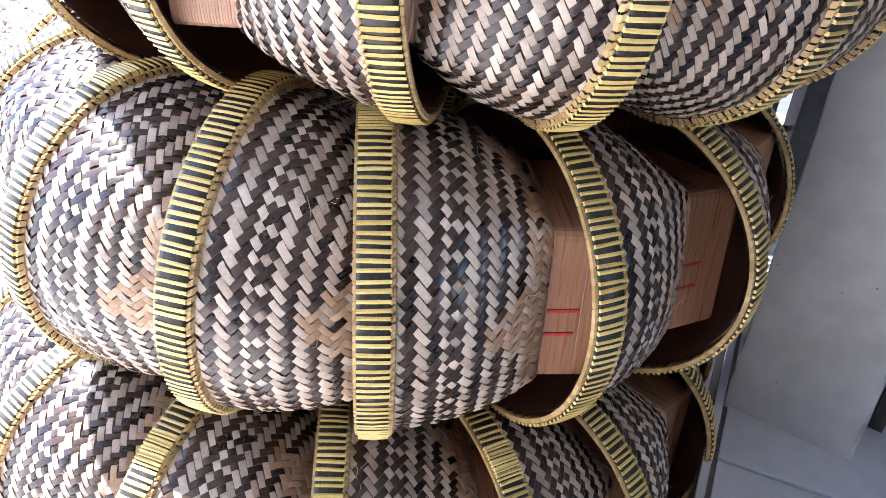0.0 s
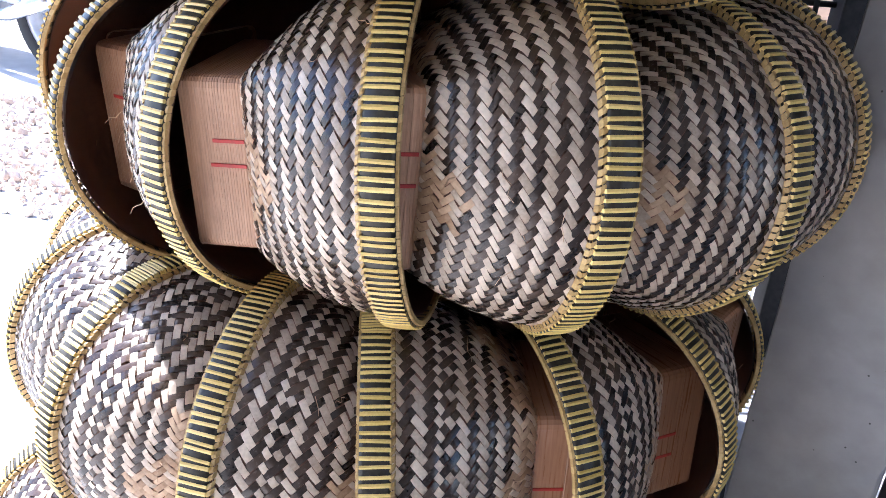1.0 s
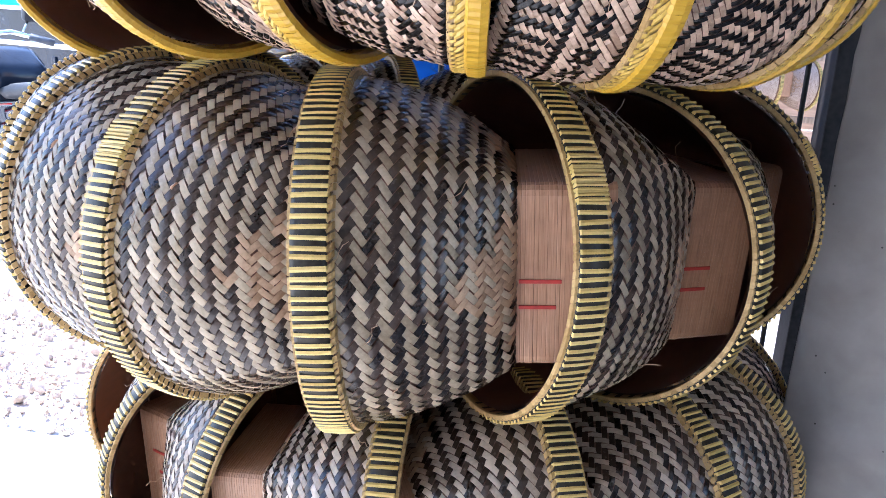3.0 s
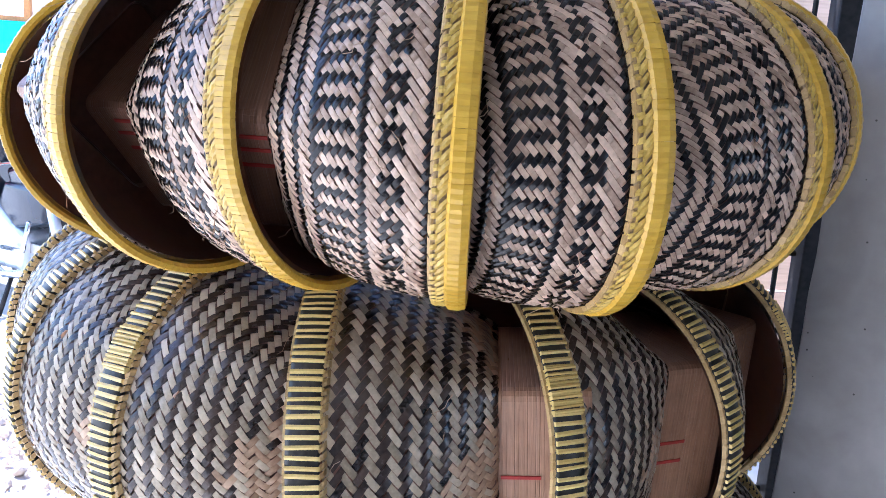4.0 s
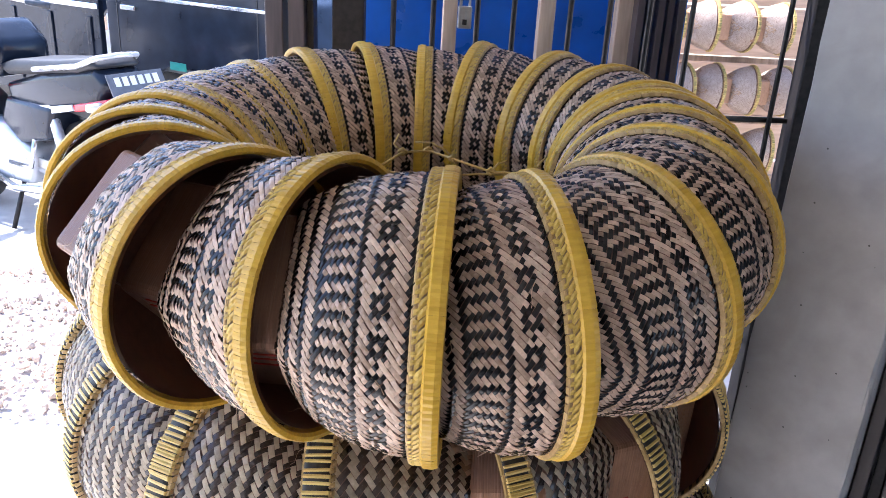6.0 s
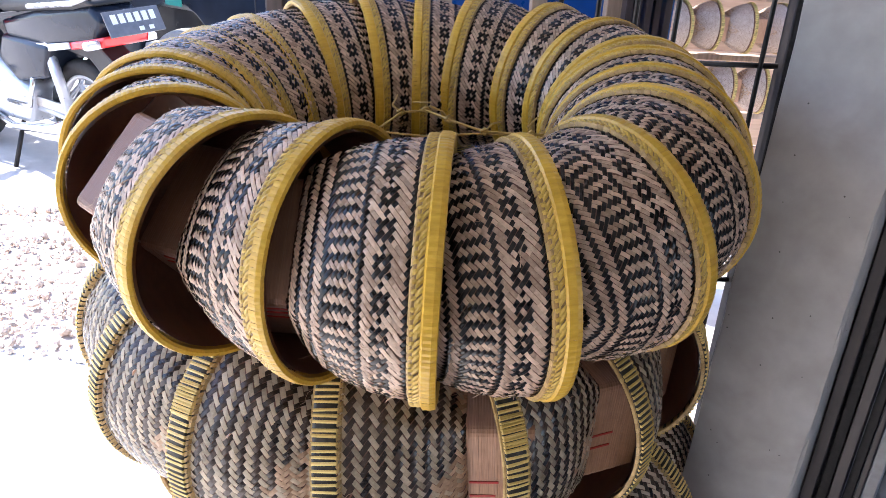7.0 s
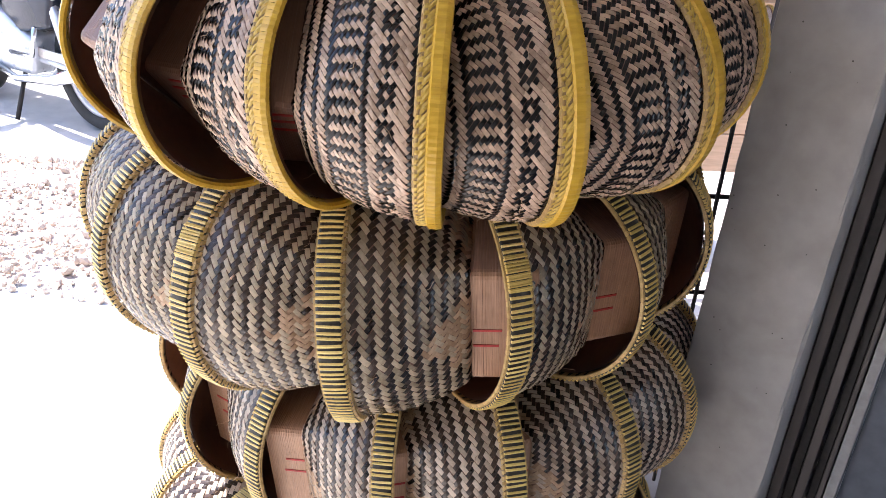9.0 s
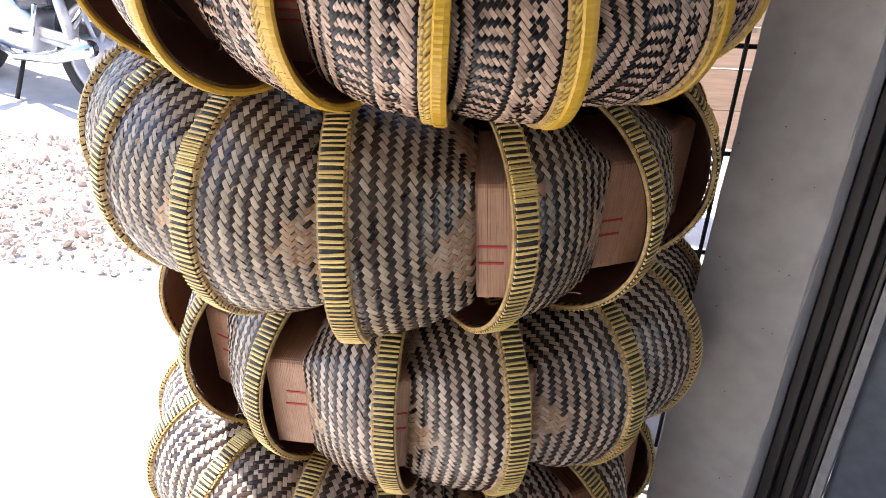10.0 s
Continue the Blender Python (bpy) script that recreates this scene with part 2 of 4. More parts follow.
def tube(points, radius, sides=6, bm=None, closed=False):
    """A round bar along points."""
    bm = bm or bmesh.new()
    pts = [Vector(p) for p in points]
    rings = []
    for i, p in enumerate(pts):
        a, b = pts[max(0, i - 1)], pts[min(len(pts) - 1, i + 1)]
        if closed:
            a, b = pts[i - 1], pts[(i + 1) % len(pts)]
        d = (b - a).normalized()
        x = d.cross(Vector((0, 0, 1)))
        if x.length < 0.05:
            x = d.cross(Vector((0, 1, 0)))
        x.normalize()
        y = d.cross(x)
        r = radius(i / (len(pts) - 1)) if callable(radius) else radius
        rings.append([bm.verts.new(p + (x * math.cos(k * 2 * math.pi / sides) + y * math.sin(k * 2 * math.pi / sides)) * r) for k in range(sides)])
    n = len(rings)
    for i in range(n if closed else n - 1):
        for k in range(sides):
            bm.faces.new((rings[i][k], rings[(i + 1) % n][k], rings[(i + 1) % n][(k + 1) % sides], rings[i][(k + 1) % sides]))
    if not closed:
        bm.faces.new(rings[0][::-1])
        bm.faces.new(rings[-1])
    bmesh.ops.recalc_face_normals(bm, faces=bm.faces)
    return bm


def lathe(profile, seg=32, bm=None, closed=True, m=None):
    """Turns a closed (radius, height) profile about z."""
    bm = bm or bmesh.new()
    m = m or Matrix()
    rings = [[bm.verts.new(m @ Vector((r * math.cos(2 * math.pi * k / seg), r * math.sin(2 * math.pi * k / seg), z))) for r, z in profile] for k in range(seg)]
    n = len(profile)
    for k in range(seg):
        a, b = rings[k], rings[(k + 1) % seg]
        for i in range(n if closed else n - 1):
            j = (i + 1) % n
            bm.faces.new((a[i], b[i], b[j], a[j]))
    bmesh.ops.recalc_face_normals(bm, faces=bm.faces)
    return bm


def prism(outline, y0, y1, bevel=0.0, m=None):
    """A solid from an outline in x, z, from y0 to y1."""
    bm = bmesh.new()
    m = m or Matrix()
    a = [bm.verts.new(m @ Vector((x, y0, z))) for x, z in outline]
    b = [bm.verts.new(m @ Vector((x, y1, z))) for x, z in outline]
    bm.faces.new(a)
    bm.faces.new(b[::-1])
    for i in range(len(a)):
        j = (i + 1) % len(a)
        bm.faces.new((a[j], a[i], b[i], b[j]))
    bmesh.ops.recalc_face_normals(bm, faces=bm.faces)
    if bevel:
        bmesh.ops.bevel(bm, geom=list(bm.edges), offset=bevel, segments=2, affect="EDGES", profile=0.6)
    return bm


# ---- the baskets ----
# local frame: the mouth is the plane z = 0 and opens to +z; the foot points to -z; +x is the side away from the ring's middle
def hull(theta, s, r, half, depth):
    """A point on the outside of the basket: a square foot (s = 0) that swells to a round mouth (s = 1)."""
    c, d = abs(math.cos(theta)), abs(math.sin(theta))
    sq = half * (c ** 14 + d ** 14) ** (-1 / 14)
    k = 0.70 if r < 0.14 else 0.84          # the small top baskets are the rounder ones
    w = math.sin(math.pi / 2 * min(1, s) ** k) ** (k + 0.08)
    rho = sq * (1 - w) + r * 0.968 * w + 0.012 * r * math.sin(math.pi * s)
    return Vector((rho * math.cos(theta), rho * math.sin(theta), -depth * (1 - s)))


def twill(m, n, top):
    return m % 4 in (0, 1)


def twill_wide(m, n, top):
    """Twill columns with a chain of small diamonds near the rim."""
    if 8 <= m <= 12:
        k = (n + 2) % 4 - 2
        return abs(m - 10) + abs(k) > 1 + (m % 2) and not (m % 2 and abs(k) == 1)
    return m % 4 in (0, 1)


def diamonds(m, n, top):
    """From the rim: a dark zigzag, a chain of ringed diamonds, a zigzag, stacked dashes, then zigzags to the foot."""
    if m < 2:
        return False
    if m < 13:
        k = (n + 4) % 8 - 4
        p, q = (k + m - 8) // 2, (k - m + 8) // 2
        if abs(p) <= 1 and abs(q) <= 1:
            return p == 0 and q == 0
        return not (abs(p) + abs(q) == 2 or (abs(k) == 4 and m == 8))
    if m < 17:
        return m in (13, 16)
    if m < 26:
        return n % 4 in (0, 1)
    return (m - 26) % 5 in (2, 3, 4)


def weave(r, half, depth, around, along, over, bare=0.0, seed=1, lift=0.0012, z_top=-0.02):
    """The woven wall: every float of the two strip families is a bowed strip of its own."""
    rnd = random.Random(seed)
    s_top = 1 + z_top / depth
    verts, faces, idx = [], [], []
    N2 = 2 * around
    short = over is diamonds               # here the long floats are caught down every fourth strip

    def at(p, q, h):
        u, v = (p + q) / 2, (p - q) / 2
        t = min(1.0, max(0.0, v / (along / 2)))
        s = s_top * (1 - (0.80 * t + 0.20 * (1 - (1 - t) ** 2)))
        th = 2 * math.pi * u / around
        a = hull(th, s, r, half, depth)
        out = Vector((a.x, a.y, -0.55 * r * (1 - s) ** 1.5)).normalized()
        return a + out * h

    light = {}
    for m in range(0, along + 1):
        for n in range(m % 2, N2, 2):
            light[m, n] = over(m, n, around)

    def is_light(p, q):
        return light.get((p - q, (p + q) % N2))

    for (m, n), lt in light.items():
        p, q = (n + m) // 2, (n - m) // 2
        if lt:
            if is_light(p, q - 1) is True and not (short and (q + 2 * p) % 4 == 0):
                continue
            k = 1
            while k < 11 and is_light(p, q + k) is True and not (short and (q + k + 2 * p) % 4 == 0):
                k += 1
        else:
            if is_light(p - 1, q) is False:
                continue
            k = 1
            while k < 11 and is_light(p + k, q) is False:
                k += 1
        base = len(verts)
        w = 0.5 - (rnd.uniform(0.03, 0.11) if short else rnd.uniform(0.01, 0.11))
        h0 = lift * rnd.uniform(0.65, 1.45)
        slip = rnd.uniform(-0.08, 0.08)
        segs = 3 if k < 4 else 5
        for i in range(segs + 1):
            f = i / segs
            along_f = -0.22 + (k + 0.44) * f - 0.5
            bow = math.sin(math.pi * f) ** 0.6 if 0 < f < 1 else 0.0
            for side in (-1, 0, 1):
                h = -0.0008 + h0 * (0.35 + bow) + (0.00035 if side == 0 else 0)
                a, b = along_f, side * w + slip
                verts.append(at(p + b, q + a, h) if lt else at(p + a, q + b, h))
        t_mid = (m / along)
        th = (2 * math.pi * n / N2) % (math.pi / 2)
        gap = abs(th - (0 if th < math.pi / 4 else math.pi / 2))
        raw = bare and t_mid > 1 - bare and gap < 0.62 * (t_mid - (1 - bare)) / bare + rnd.uniform(-0.05, 0.05)
        if bare > 0.5 and t_mid > 0.80 + rnd.uniform(-0.04, 0.04):
            raw = True
        mi = 2 if raw and rnd.random() < (0.6 if lt else 0.85) else 0 if lt else 1
        for i in range(segs):
            for j in range(2):
                a = base + i * 3 + j
                f4 = (a, a + 1, a + 4, a + 3)
                faces.append(f4 if lt else f4[::-1])
                idx.append(mi)
    return [tuple(v) for v in verts], faces, idx


def shell(r, half, depth, inset, seg=48, steps=12, s_hi=0.995):
    """The smooth inner lining, with its bottom."""
    bm = bmesh.new()
    rings = []
    for i in range(steps + 1):
        s = s_hi * i / steps
        row = []
        for k in range(seg):
            v = hull(2 * math.pi * k / seg, s, r, half, depth)
            f = 1 - inset / max(0.02, math.hypot(v.x, v.y))
            row.append(bm.verts.new((v.x * f, v.y * f, v.z)))
        rings.append(row)
    for i in range(steps):
        for k in range(seg):
            bm.faces.new((rings[i][k], rings[i][(k + 1) % seg], rings[i + 1][(k + 1) % seg], rings[i + 1][k]))
    bm.faces.new(rings[0][::-1])
    return bm


def foot_ring(half, depth, tall, layers=15):
    """A square ring of many thin split-bamboo layers under the basket, in one grooved piece."""
    rnd = random.Random(5)
    prof = [(0.94, -depth - 0.002)]
    for i in range(layers):
        z1 = -depth + 0.006 * (i == 0) - tall * i / layers
        z0 = -depth - tall * (i + 1) / layers
        o = 0.985 - rnd.uniform(0, 0.005)
        g = rnd.uniform(0.0002, 0.0007)
        prof += [(o - 0.0035, z1), (o, z1 - g), (o, z0 + g)]
    prof += [(0.972, z0), (0.93, z0)]
    outl = []
    rc = 0.009
    for sx, sy, a0 in ((1, 1, 0), (-1, 1, 90), (-1, -1, 180), (1, -1, 270)):
        for da in (0, 30, 60, 90):
            a = radians(a0 + da)
            outl.append((sx * (half - rc) + rc * math.cos(a), sy * (half - rc) + rc * math.sin(a)))
    bm = bmesh.new()
    rows = [[bm.verts.new((x * f, y * f, z)) for x, y in outl] for f, z in prof]
    k = len(outl)
    for i in range(len(rows)):
        j = (i + 1) % len(rows)
        for a in range(k):
            b = (a + 1) % k
            bm.faces.new((rows[j][a], rows[j][b], rows[i][b], rows[i][a]))
    return bm


def stitches(r, width, count, duty, proud, z0, seed, wob=0.15, slant=0.0, first=0, last=None, inner=0.006):
    """Single cane stitches laid across the band, wrapped over its edges."""
    rnd = random.Random(seed)
    verts, faces = [], []
    step = 2 * math.pi / count
    for i in range(first, last or count):
        a0 = i * step + rnd.uniform(-wob, wob) * step
        da = step * duty * rnd.uniform(0.85, 1.1) / 2
        sl = slant * step + rnd.uniform(-0.12, 0.12) * step
        base = len(verts)
        prof = ((-inner, z0 + 0.001), (proud * 0.9, z0 + 0.0008), (proud * 1.25, z0 - width / 2), (proud * 0.9, z0 - width - 0.0008), (-0.003, z0 - width - 0.002))
        for j, (dr, z) in enumerate(prof):
            sh = sl * (j - 2) / 2
            for side, k in ((-1, 0.6), (0, 1.0), (1, 0.6)):
                a = a0 + sh + side * da
                rr = r + (dr if dr < 0 else dr * k)
                verts.append((rr * math.cos(a), rr * math.sin(a), z))
        for j in range(len(prof) - 1):
            for side in (0, 1):
                a = base + j * 3 + side
                faces.append((a, a + 3, a + 4, a + 1))
    return verts, faces


def fibres(r, half, depth, count, seed):
    """Loose splinters that stand off the weave."""
    rnd = random.Random(seed)
    verts, faces = [], []
    for _ in range(count):
        th, s = rnd.uniform(0, 2 * math.pi), rnd.uniform(0.1, 0.85)
        p = hull(th, s, r, half, depth)
        out = Vector((p.x, p.y, 0)).normalized()
        tan = Vector((-out.y, out.x, rnd.uniform(-1.5, 1.5))).normalized()
        length, lift = rnd.uniform(0.006, 0.026), rnd.uniform(0.2, 0.9)
        base = len(verts)
        wv = tan.cross(out).normalized() * 0.0003
        for i in range(5):
            f = i / 4
            c = p + tan * length * f + out * (0.001 + lift * length * 0.5 * f ** 1.6) + wv * 12 * math.sin(3 * f) * rnd.uniform(-1, 1)
            verts += [tuple(c - wv), tuple(c + wv), tuple(c + out * 0.0004)]
        for i in range(4):
            a = base + i * 3
            for j in range(3):
                k = (j + 1) % 3
                faces.append((a + j, a + k, a + 3 + k, a + 3 + j))
    return verts, faces


def make_basket(style, seed, label, group):
    e = thing("woven_basket", label, "basket", None, group)
    top = style == "top"
    r = 0.1275 if top else 0.155
    half = 0.062 if top else 0.077
    depth = {"top": 0.132, "pale": 0.140}.get(style, 0.158)
    tall = {"top": 0.052, "pale": 0.054, "chain": 0.064}.get(style, 0.076)
    if top:
        w = weave(r, half, depth, 100, 42, diamonds, 0.0, seed, 0.0012, -0.023)
        body = part("woven_wall", w, [STRIP_PINK, STRIP_BLACK, STRIP_TAN], e, "rosy and black strips woven in ringed diamonds", True)
    else:
        over = twill_wide if style == "chain" else twill
        pale = {"green": STRIP_GREEN, "chain": STRIP_LIGHT, "pale": STRIP_LIGHT, "plain": STRIP_RAW}[style]
        w = weave(r, half, depth, *{"chain": (76, 30), "pale": (78, 32)}.get(style, (80, 35)), over, {"pale": 0.34, "chain": 0.52}.get(style, 0.44), seed, 0.0012, -0.026)
        body = part("woven_wall", w, [pale, STRIP_DARK if style != "plain" else STRIP_RAW, STRIP_TAN], e, "pale and dark strips in a twill weave" if style != "plain" else "undyed strips in a twill weave", True)
    tagged(body, kind="stuff")
    part("lining", shell(r, half, depth, 0.0035), LINING, e, "smooth brown bamboo lining", True)
    foot = part("foot", foot_ring(half, depth, tall, 2 if style == "chain" else 22), FOOT_DARK if top else FOOT_SMOOTH if style == "chain" else FOOT, e, "square foot of smooth bamboo" if style == "chain" else "square foot of split bamboo layers")
    rnd = random.Random(seed)
    offs = (-0.012, 0.010) if not top else (-0.034, -0.019, -0.004)
    for o in offs:
        ln = rnd.uniform(0.026, 0.034)
        bm = box(0.0012, 0.0032, ln, (half * 0.985 + 0.0002, o - 0.012 + rnd.uniform(-0.002, 0.002), -depth - ln / 2 - 0.002), 0.0004)
        part("red_mark", bm, RED, foot, "hand-drawn red stroke")
    if top:
        prof = [(r - 0.004, 0.0), (r - 0.001, 0.0025), (r + 0.003, 0.0018), (r + 0.0045, -0.003), (r + 0.0042, -0.0105), (r + 0.0015, -0.0125), (r - 0.004, -0.012)]
        verts, faces = [], []
        rr = random.Random(seed + 3)
        wraps = 128
        for i in range(wraps):
            a0, a1 = 2 * math.pi * (i + 0.015) / wraps, 2 * math.pi * (i + 0.985) / wraps
            off = rr.uniform(-0.00018, 0.00022)
            base = len(verts)
            for f, dd in ((0, -0.0003), (0.5, 0.0001), (1, -0.0003)):
                a = a0 + (a1 - a0) * f
                for pr, pz in prof:
                    q = pr + (off + dd if pr > r - 0.002 else 0)
                    verts.append((q * math.cos(a), q * math.sin(a), pz))
            k = len(prof)
            for f in range(2):
                for j in range(k):
                    b = (j + 1) % k
                    faces.append((base + f * k + j, base + f * k + b, base + (f + 1) * k + b, base + (f + 1) * k + j))
        part("rim_band", (verts, [f[::-1] for f in faces]), WRAP_YELLOW, e, "yellow plastic-wrapped rim")
        part("braid_backing", lathe([(r - 0.002, -0.0115), (r + 0.0006, -0.0118), (r + 0.0006, -0.0205), (r - 0.0006, -0.0225), (r - 0.002, -0.0222)], 72), BRAID_GOLD, e, "ochre cane strip under the chain stitch", True)
        for k, (z1, wd, duty, sl) in enumerate(((-0.0124, 0.0050, 0.88, 0.95), (-0.0180, 0.0028, 0.56, 0.15))):
            braid = part("rim_braid", stitches(r + 0.0004, wd, 106, duty, 0.0017, z1, seed + k, 0.14, sl), BRAID_YELLOW, e, "yellow chain stitch below the rim")
            tagged(braid, kind="stuff")
        thread = part("rim_thread", stitches(r + 0.0002, 0.0011, 96, 0.90, 0.0012, -0.0207, seed + 5, 0.06, 0.2), STITCH_GOLD, e, "thin golden thread")
        tagged(thread, kind="stuff")
    else:
        wd = 0.015 if style == "plain" else 0.0245
        part("rim_band", lathe([(r - 0.005, 0.001), (r + 0.001, 0.001), (r + 0.0026, -0.003), (r + 0.0032, -wd / 2), (r + 0.0026, -wd + 0.002), (r, -wd - 0.001), (r - 0.005, -wd)], 72), BAND_OLIVE if style == "plain" else BAND_BLACK, e, "olive rim band" if style == "plain" else "black rim band", True)
        st = part("rim_stitching", stitches(r + 0.002, wd, 138, 0.50, 0.0021, 0.0, seed), STITCH_YELLOW, e, "yellow cane stitches across the rim")
        tagged(st, kind="stuff")
        k0 = rnd.randrange(20, 200)
        sp = part("rim_splice", stitches(r + 0.0035, wd + 0.001, 270, 0.72, 0.0022, 0.0005, seed + 6, 0.1, 0.1, k0, k0 + 10), STITCH_YELLOW, e, "tight golden wrapping over the rim joint")
        tagged(sp, kind="stuff")
        ed = part("rim_edge", stitches(r - 0.0015, 0.0032, 150, 0.96, 0.0016, 0.0026, seed + 2, 0.03, 0.25, 0, None, 0.0028), STITCH_GOLD, e, "golden cane lip")
        tagged(ed, kind="stuff")
        part("rim_core", lathe([(r - 0.0050, 0.001), (r - 0.0038, 0.0028), (r - 0.001, 0.002), (r - 0.001, -0.008), (r - 0.0050, -0.008)], 64), STITCH_GOLD, e, "", True)
        ed = part("rim_edge", stitches(r - 0.0015, 0.003, 140, 0.8, 0.0026, -wd - 0.0002, seed + 4, 0.1, 0.4), STITCH_GOLD, e, "golden thread along the rim band")
        tagged(ed, kind="stuff")
    fb = part("fuzz", fibres(r, half, depth, 26, seed), STRIP_TAN, e, "stray bamboo splinters")
    tagged(fb, kind="stuff")
    return e


def basket_pose(ring, a, dr=0.0, dz=0.0, yaw=0.0, pitch=0.0, spin=0.0):
    """The pose of a basket in a ring (cx, cy, cz, R, turn), at angle a from the side towards -y."""
    cx, cy, cz, R, turn = ring
    a, b, pt = radians(a), radians(a + yaw), radians(pitch)
    c = Vector((cx + (R + dr) * math.sin(a), cy - (R + dr) * math.cos(a), cz + dz))
    e = Vector((math.sin(b), -math.cos(b), 0))
    tn = Vector((math.cos(b), math.sin(b), 0))
    up = Vector((0, 0, 1)) * math.cos(pt) + tn * math.sin(pt)
    nz = e.cross(up)                       # points along -tangent
    z = nz if turn > 0 else -nz
    y = z.cross(e)
    m = Matrix((e, y, z)).transposed().to_4x4()
    return Matrix.Translation(c) @ m @ Matrix.Rotation(radians(spin), 4, "Z")


RINGS = [
    ("top", (0.012, 0.85, 1.343, 0.354, -1), "baskets in the top ring", "rosy and black diamond-woven basket with plain yellow rim, tied in ring",
     [(1.9, 0.001, 0.003, -5.3, 0.3), (17.0, -0.010, -0.002, -5.1, -4.0), (38, -0.036, 0.002, -2, -8), (60, -0.064, 0.010, -2, -4), (76, -0.082, 0.013, -2, 2), (92, -0.088, 0.019, -4, 0), (108, -0.072, 0.017, -6, -3), (128, -0.052, 0.019, -8, 2), (150, -0.024, 0.021, -10, -2), (172.4, 0.001, 0.021, -11.0, -2.8), (186.6, 0, 0.009, -6, 0.6), (202, -0.004, 0.013, -6, 3), (217, 0, 0.006, -10, 8), (231, 0, -0.006, -12, 13), (243, 0, -0.012, -11, 16), (254, 0, -0.016, -7, 15), (266, 0, -0.016, -2, 11), (280, -0.006, -0.018, -2, 6), (295, -0.015, -0.018, -7, 4), (327.5, 0, 0, -8.8, 2.4), (345.4, -0.011, 0.004, -12.3, -2.1)]),
    ("green", (-0.035, 0.917, 1.061, 0.313, 1), "baskets in the second ring", "greenish twill-woven basket with black and yellow striped rim, nested",
     [(-57, -0.004, -0.004, 7, 1.4), (-33.5, -0.008, -0.009, 5, -2), (-10.1, 0.001, -0.007, 6.7, -4.8), (15.0, -0.008, 0.002, 8.2, 0), (38.6, -0.005, -0.003, 9.0, -1.1), (61.7, 0, 0.013, 8.7, -3.8), (86, 0, 0, 8, 0), (111, 0, 0, 8, 2), (136, 0, 0, 8, 0), (161, 0, 0, 8, -2), (186, 0, 0, 8, 0), (211, 0, 0, 8, 3), (236, 0, 0, 8, 0), (260, 0, 0, 8, 0), (281, 0, 0, 8, 0)]),
    ("pale", (0.020, 0.980, 0.759, 0.322, -1), "baskets in the third ring", "pale and dark twill-woven basket with striped rim, nested",
     [(-49.7, -0.020, -0.018, -8.6, -0.8), (-27.7, -0.024, -0.004, -8.1, -2.7), (-2.5, -0.003, 0.008, -7.3, -4.5), (16.2, 0.004, 0.011, -1, 0.2), (42.0, -0.006, -0.003, -5.5, 0.9), (64, 0, 0, -7, 0), (87, 0, 0, -8, 0), (111, 0, 0, -8, 0), (135, 0, 0, -8, 0), (160, 0, 0, -8, 0), (185, 0, 0, -8, 0), (210, 0, 0, -8, 0), (235, 0, 0, -8, 0), (260, 0, 0, -8, 0), (285, -0.01, -0.01, -8, 0)]),
    ("chain", (0.0, 0.980, 0.475, 0.325, 1), "baskets in the fourth ring", "pale basket woven with dark chains, yellow striped rim, nested",
     [(-46.5, 0.025, -0.026, 7.3, -0.4), (-25.2, 0.022, -0.010, 11.0, 0.9), (-6.7, 0.011, -0.012, 10.5, -2.7), (15.6, 0, -0.011, 11.9, 0), (40.5, -0.006, -0.014, 9.5, -4.1), (68.6, -0.021, -0.015, 8.5, -1.1), (94, 0, -0.012, 8, 0), (120, 0, -0.012, 8, 0), (145, 0, -0.012, 8, 0), (170, 0, -0.012, 8, 0), (195, 0, -0.012, 8, 0), (220, 0, -0.012, 8, 0), (245, 0, -0.012, 8, 0), (269, 0.01, -0.015, 8, 0), (291, 0.02, -0.02, 8, 0)]),
    ("chain", (-0.055, 0.960, 0.163, 0.350, 1), "baskets in the bottom ring", "pale basket with dark woven chains, nested on the ground",
     [(-48, 0, 0, 7, 0), (-24.6, 0.010, -0.005, 4.8, 1.8), (-2.0, -0.002, 0.001, 5.0, 0), (20.0, 0.003, -0.004, 8.8, 0), (37.0, 0.004, -0.004, 8.4, -0.7), (60.0, -0.005, 0.004, 7.5, 1.7), (84, 0, 0, 8, 0), (108, 0, 0, 8, 0), (132, 0, 0, 8, 0), (156, 0, 0, 8, 0), (180, 0, 0, 8, 0), (204, 0, 0, 8, 0), (228, 0, 0, 8, 0), (256, 0, 0, 8, 0), (288, 0, 0, 8, 0)]),
]
spins = random.Random(11)
for rank, (style, ring, group, label, rows) in enumerate(RINGS):
    firsts = []
    for i, row in enumerate(rows):
        m = basket_pose(ring, *row, spin=spins.uniform(-5, 5) + (45 if style == "top" else 0))
        if i < 2:
            ob = make_basket(style, 10 * rank + i + 1, label, group)
            ob.matrix_basis = m
            firsts.append(ob)
        else:
            copy_thing(firsts[i % 2], m)

# ---- the setting ----
def slab(name, bm, material, label, category, kind="structure"):
    return tagged(part(name, bm, material), label, category, "", kind)


slab("ground", box(400, 400, 0.2, (0, 0, -0.1)), GROUND, "pale sunlit concrete yard", "ground")
# raised tiled threshold beside the pillar
ex = Vector((0.915, -0.40, 0)).normalized()
ey = Vector((0.40, 0.915, 0)).normalized()
corner = Vector((0.397, 0.735, 0))
TH = Matrix((ex, ey, Vector((0, 0, 1)))).transposed().to_4x4()
TH.translation = corner
slab("threshold", box(2.6, 2.4, 0.168, (1.285, 0.0, 0.084), 0.004, TH), GROUT, "raised cement threshold with grouted tiles", "floor")
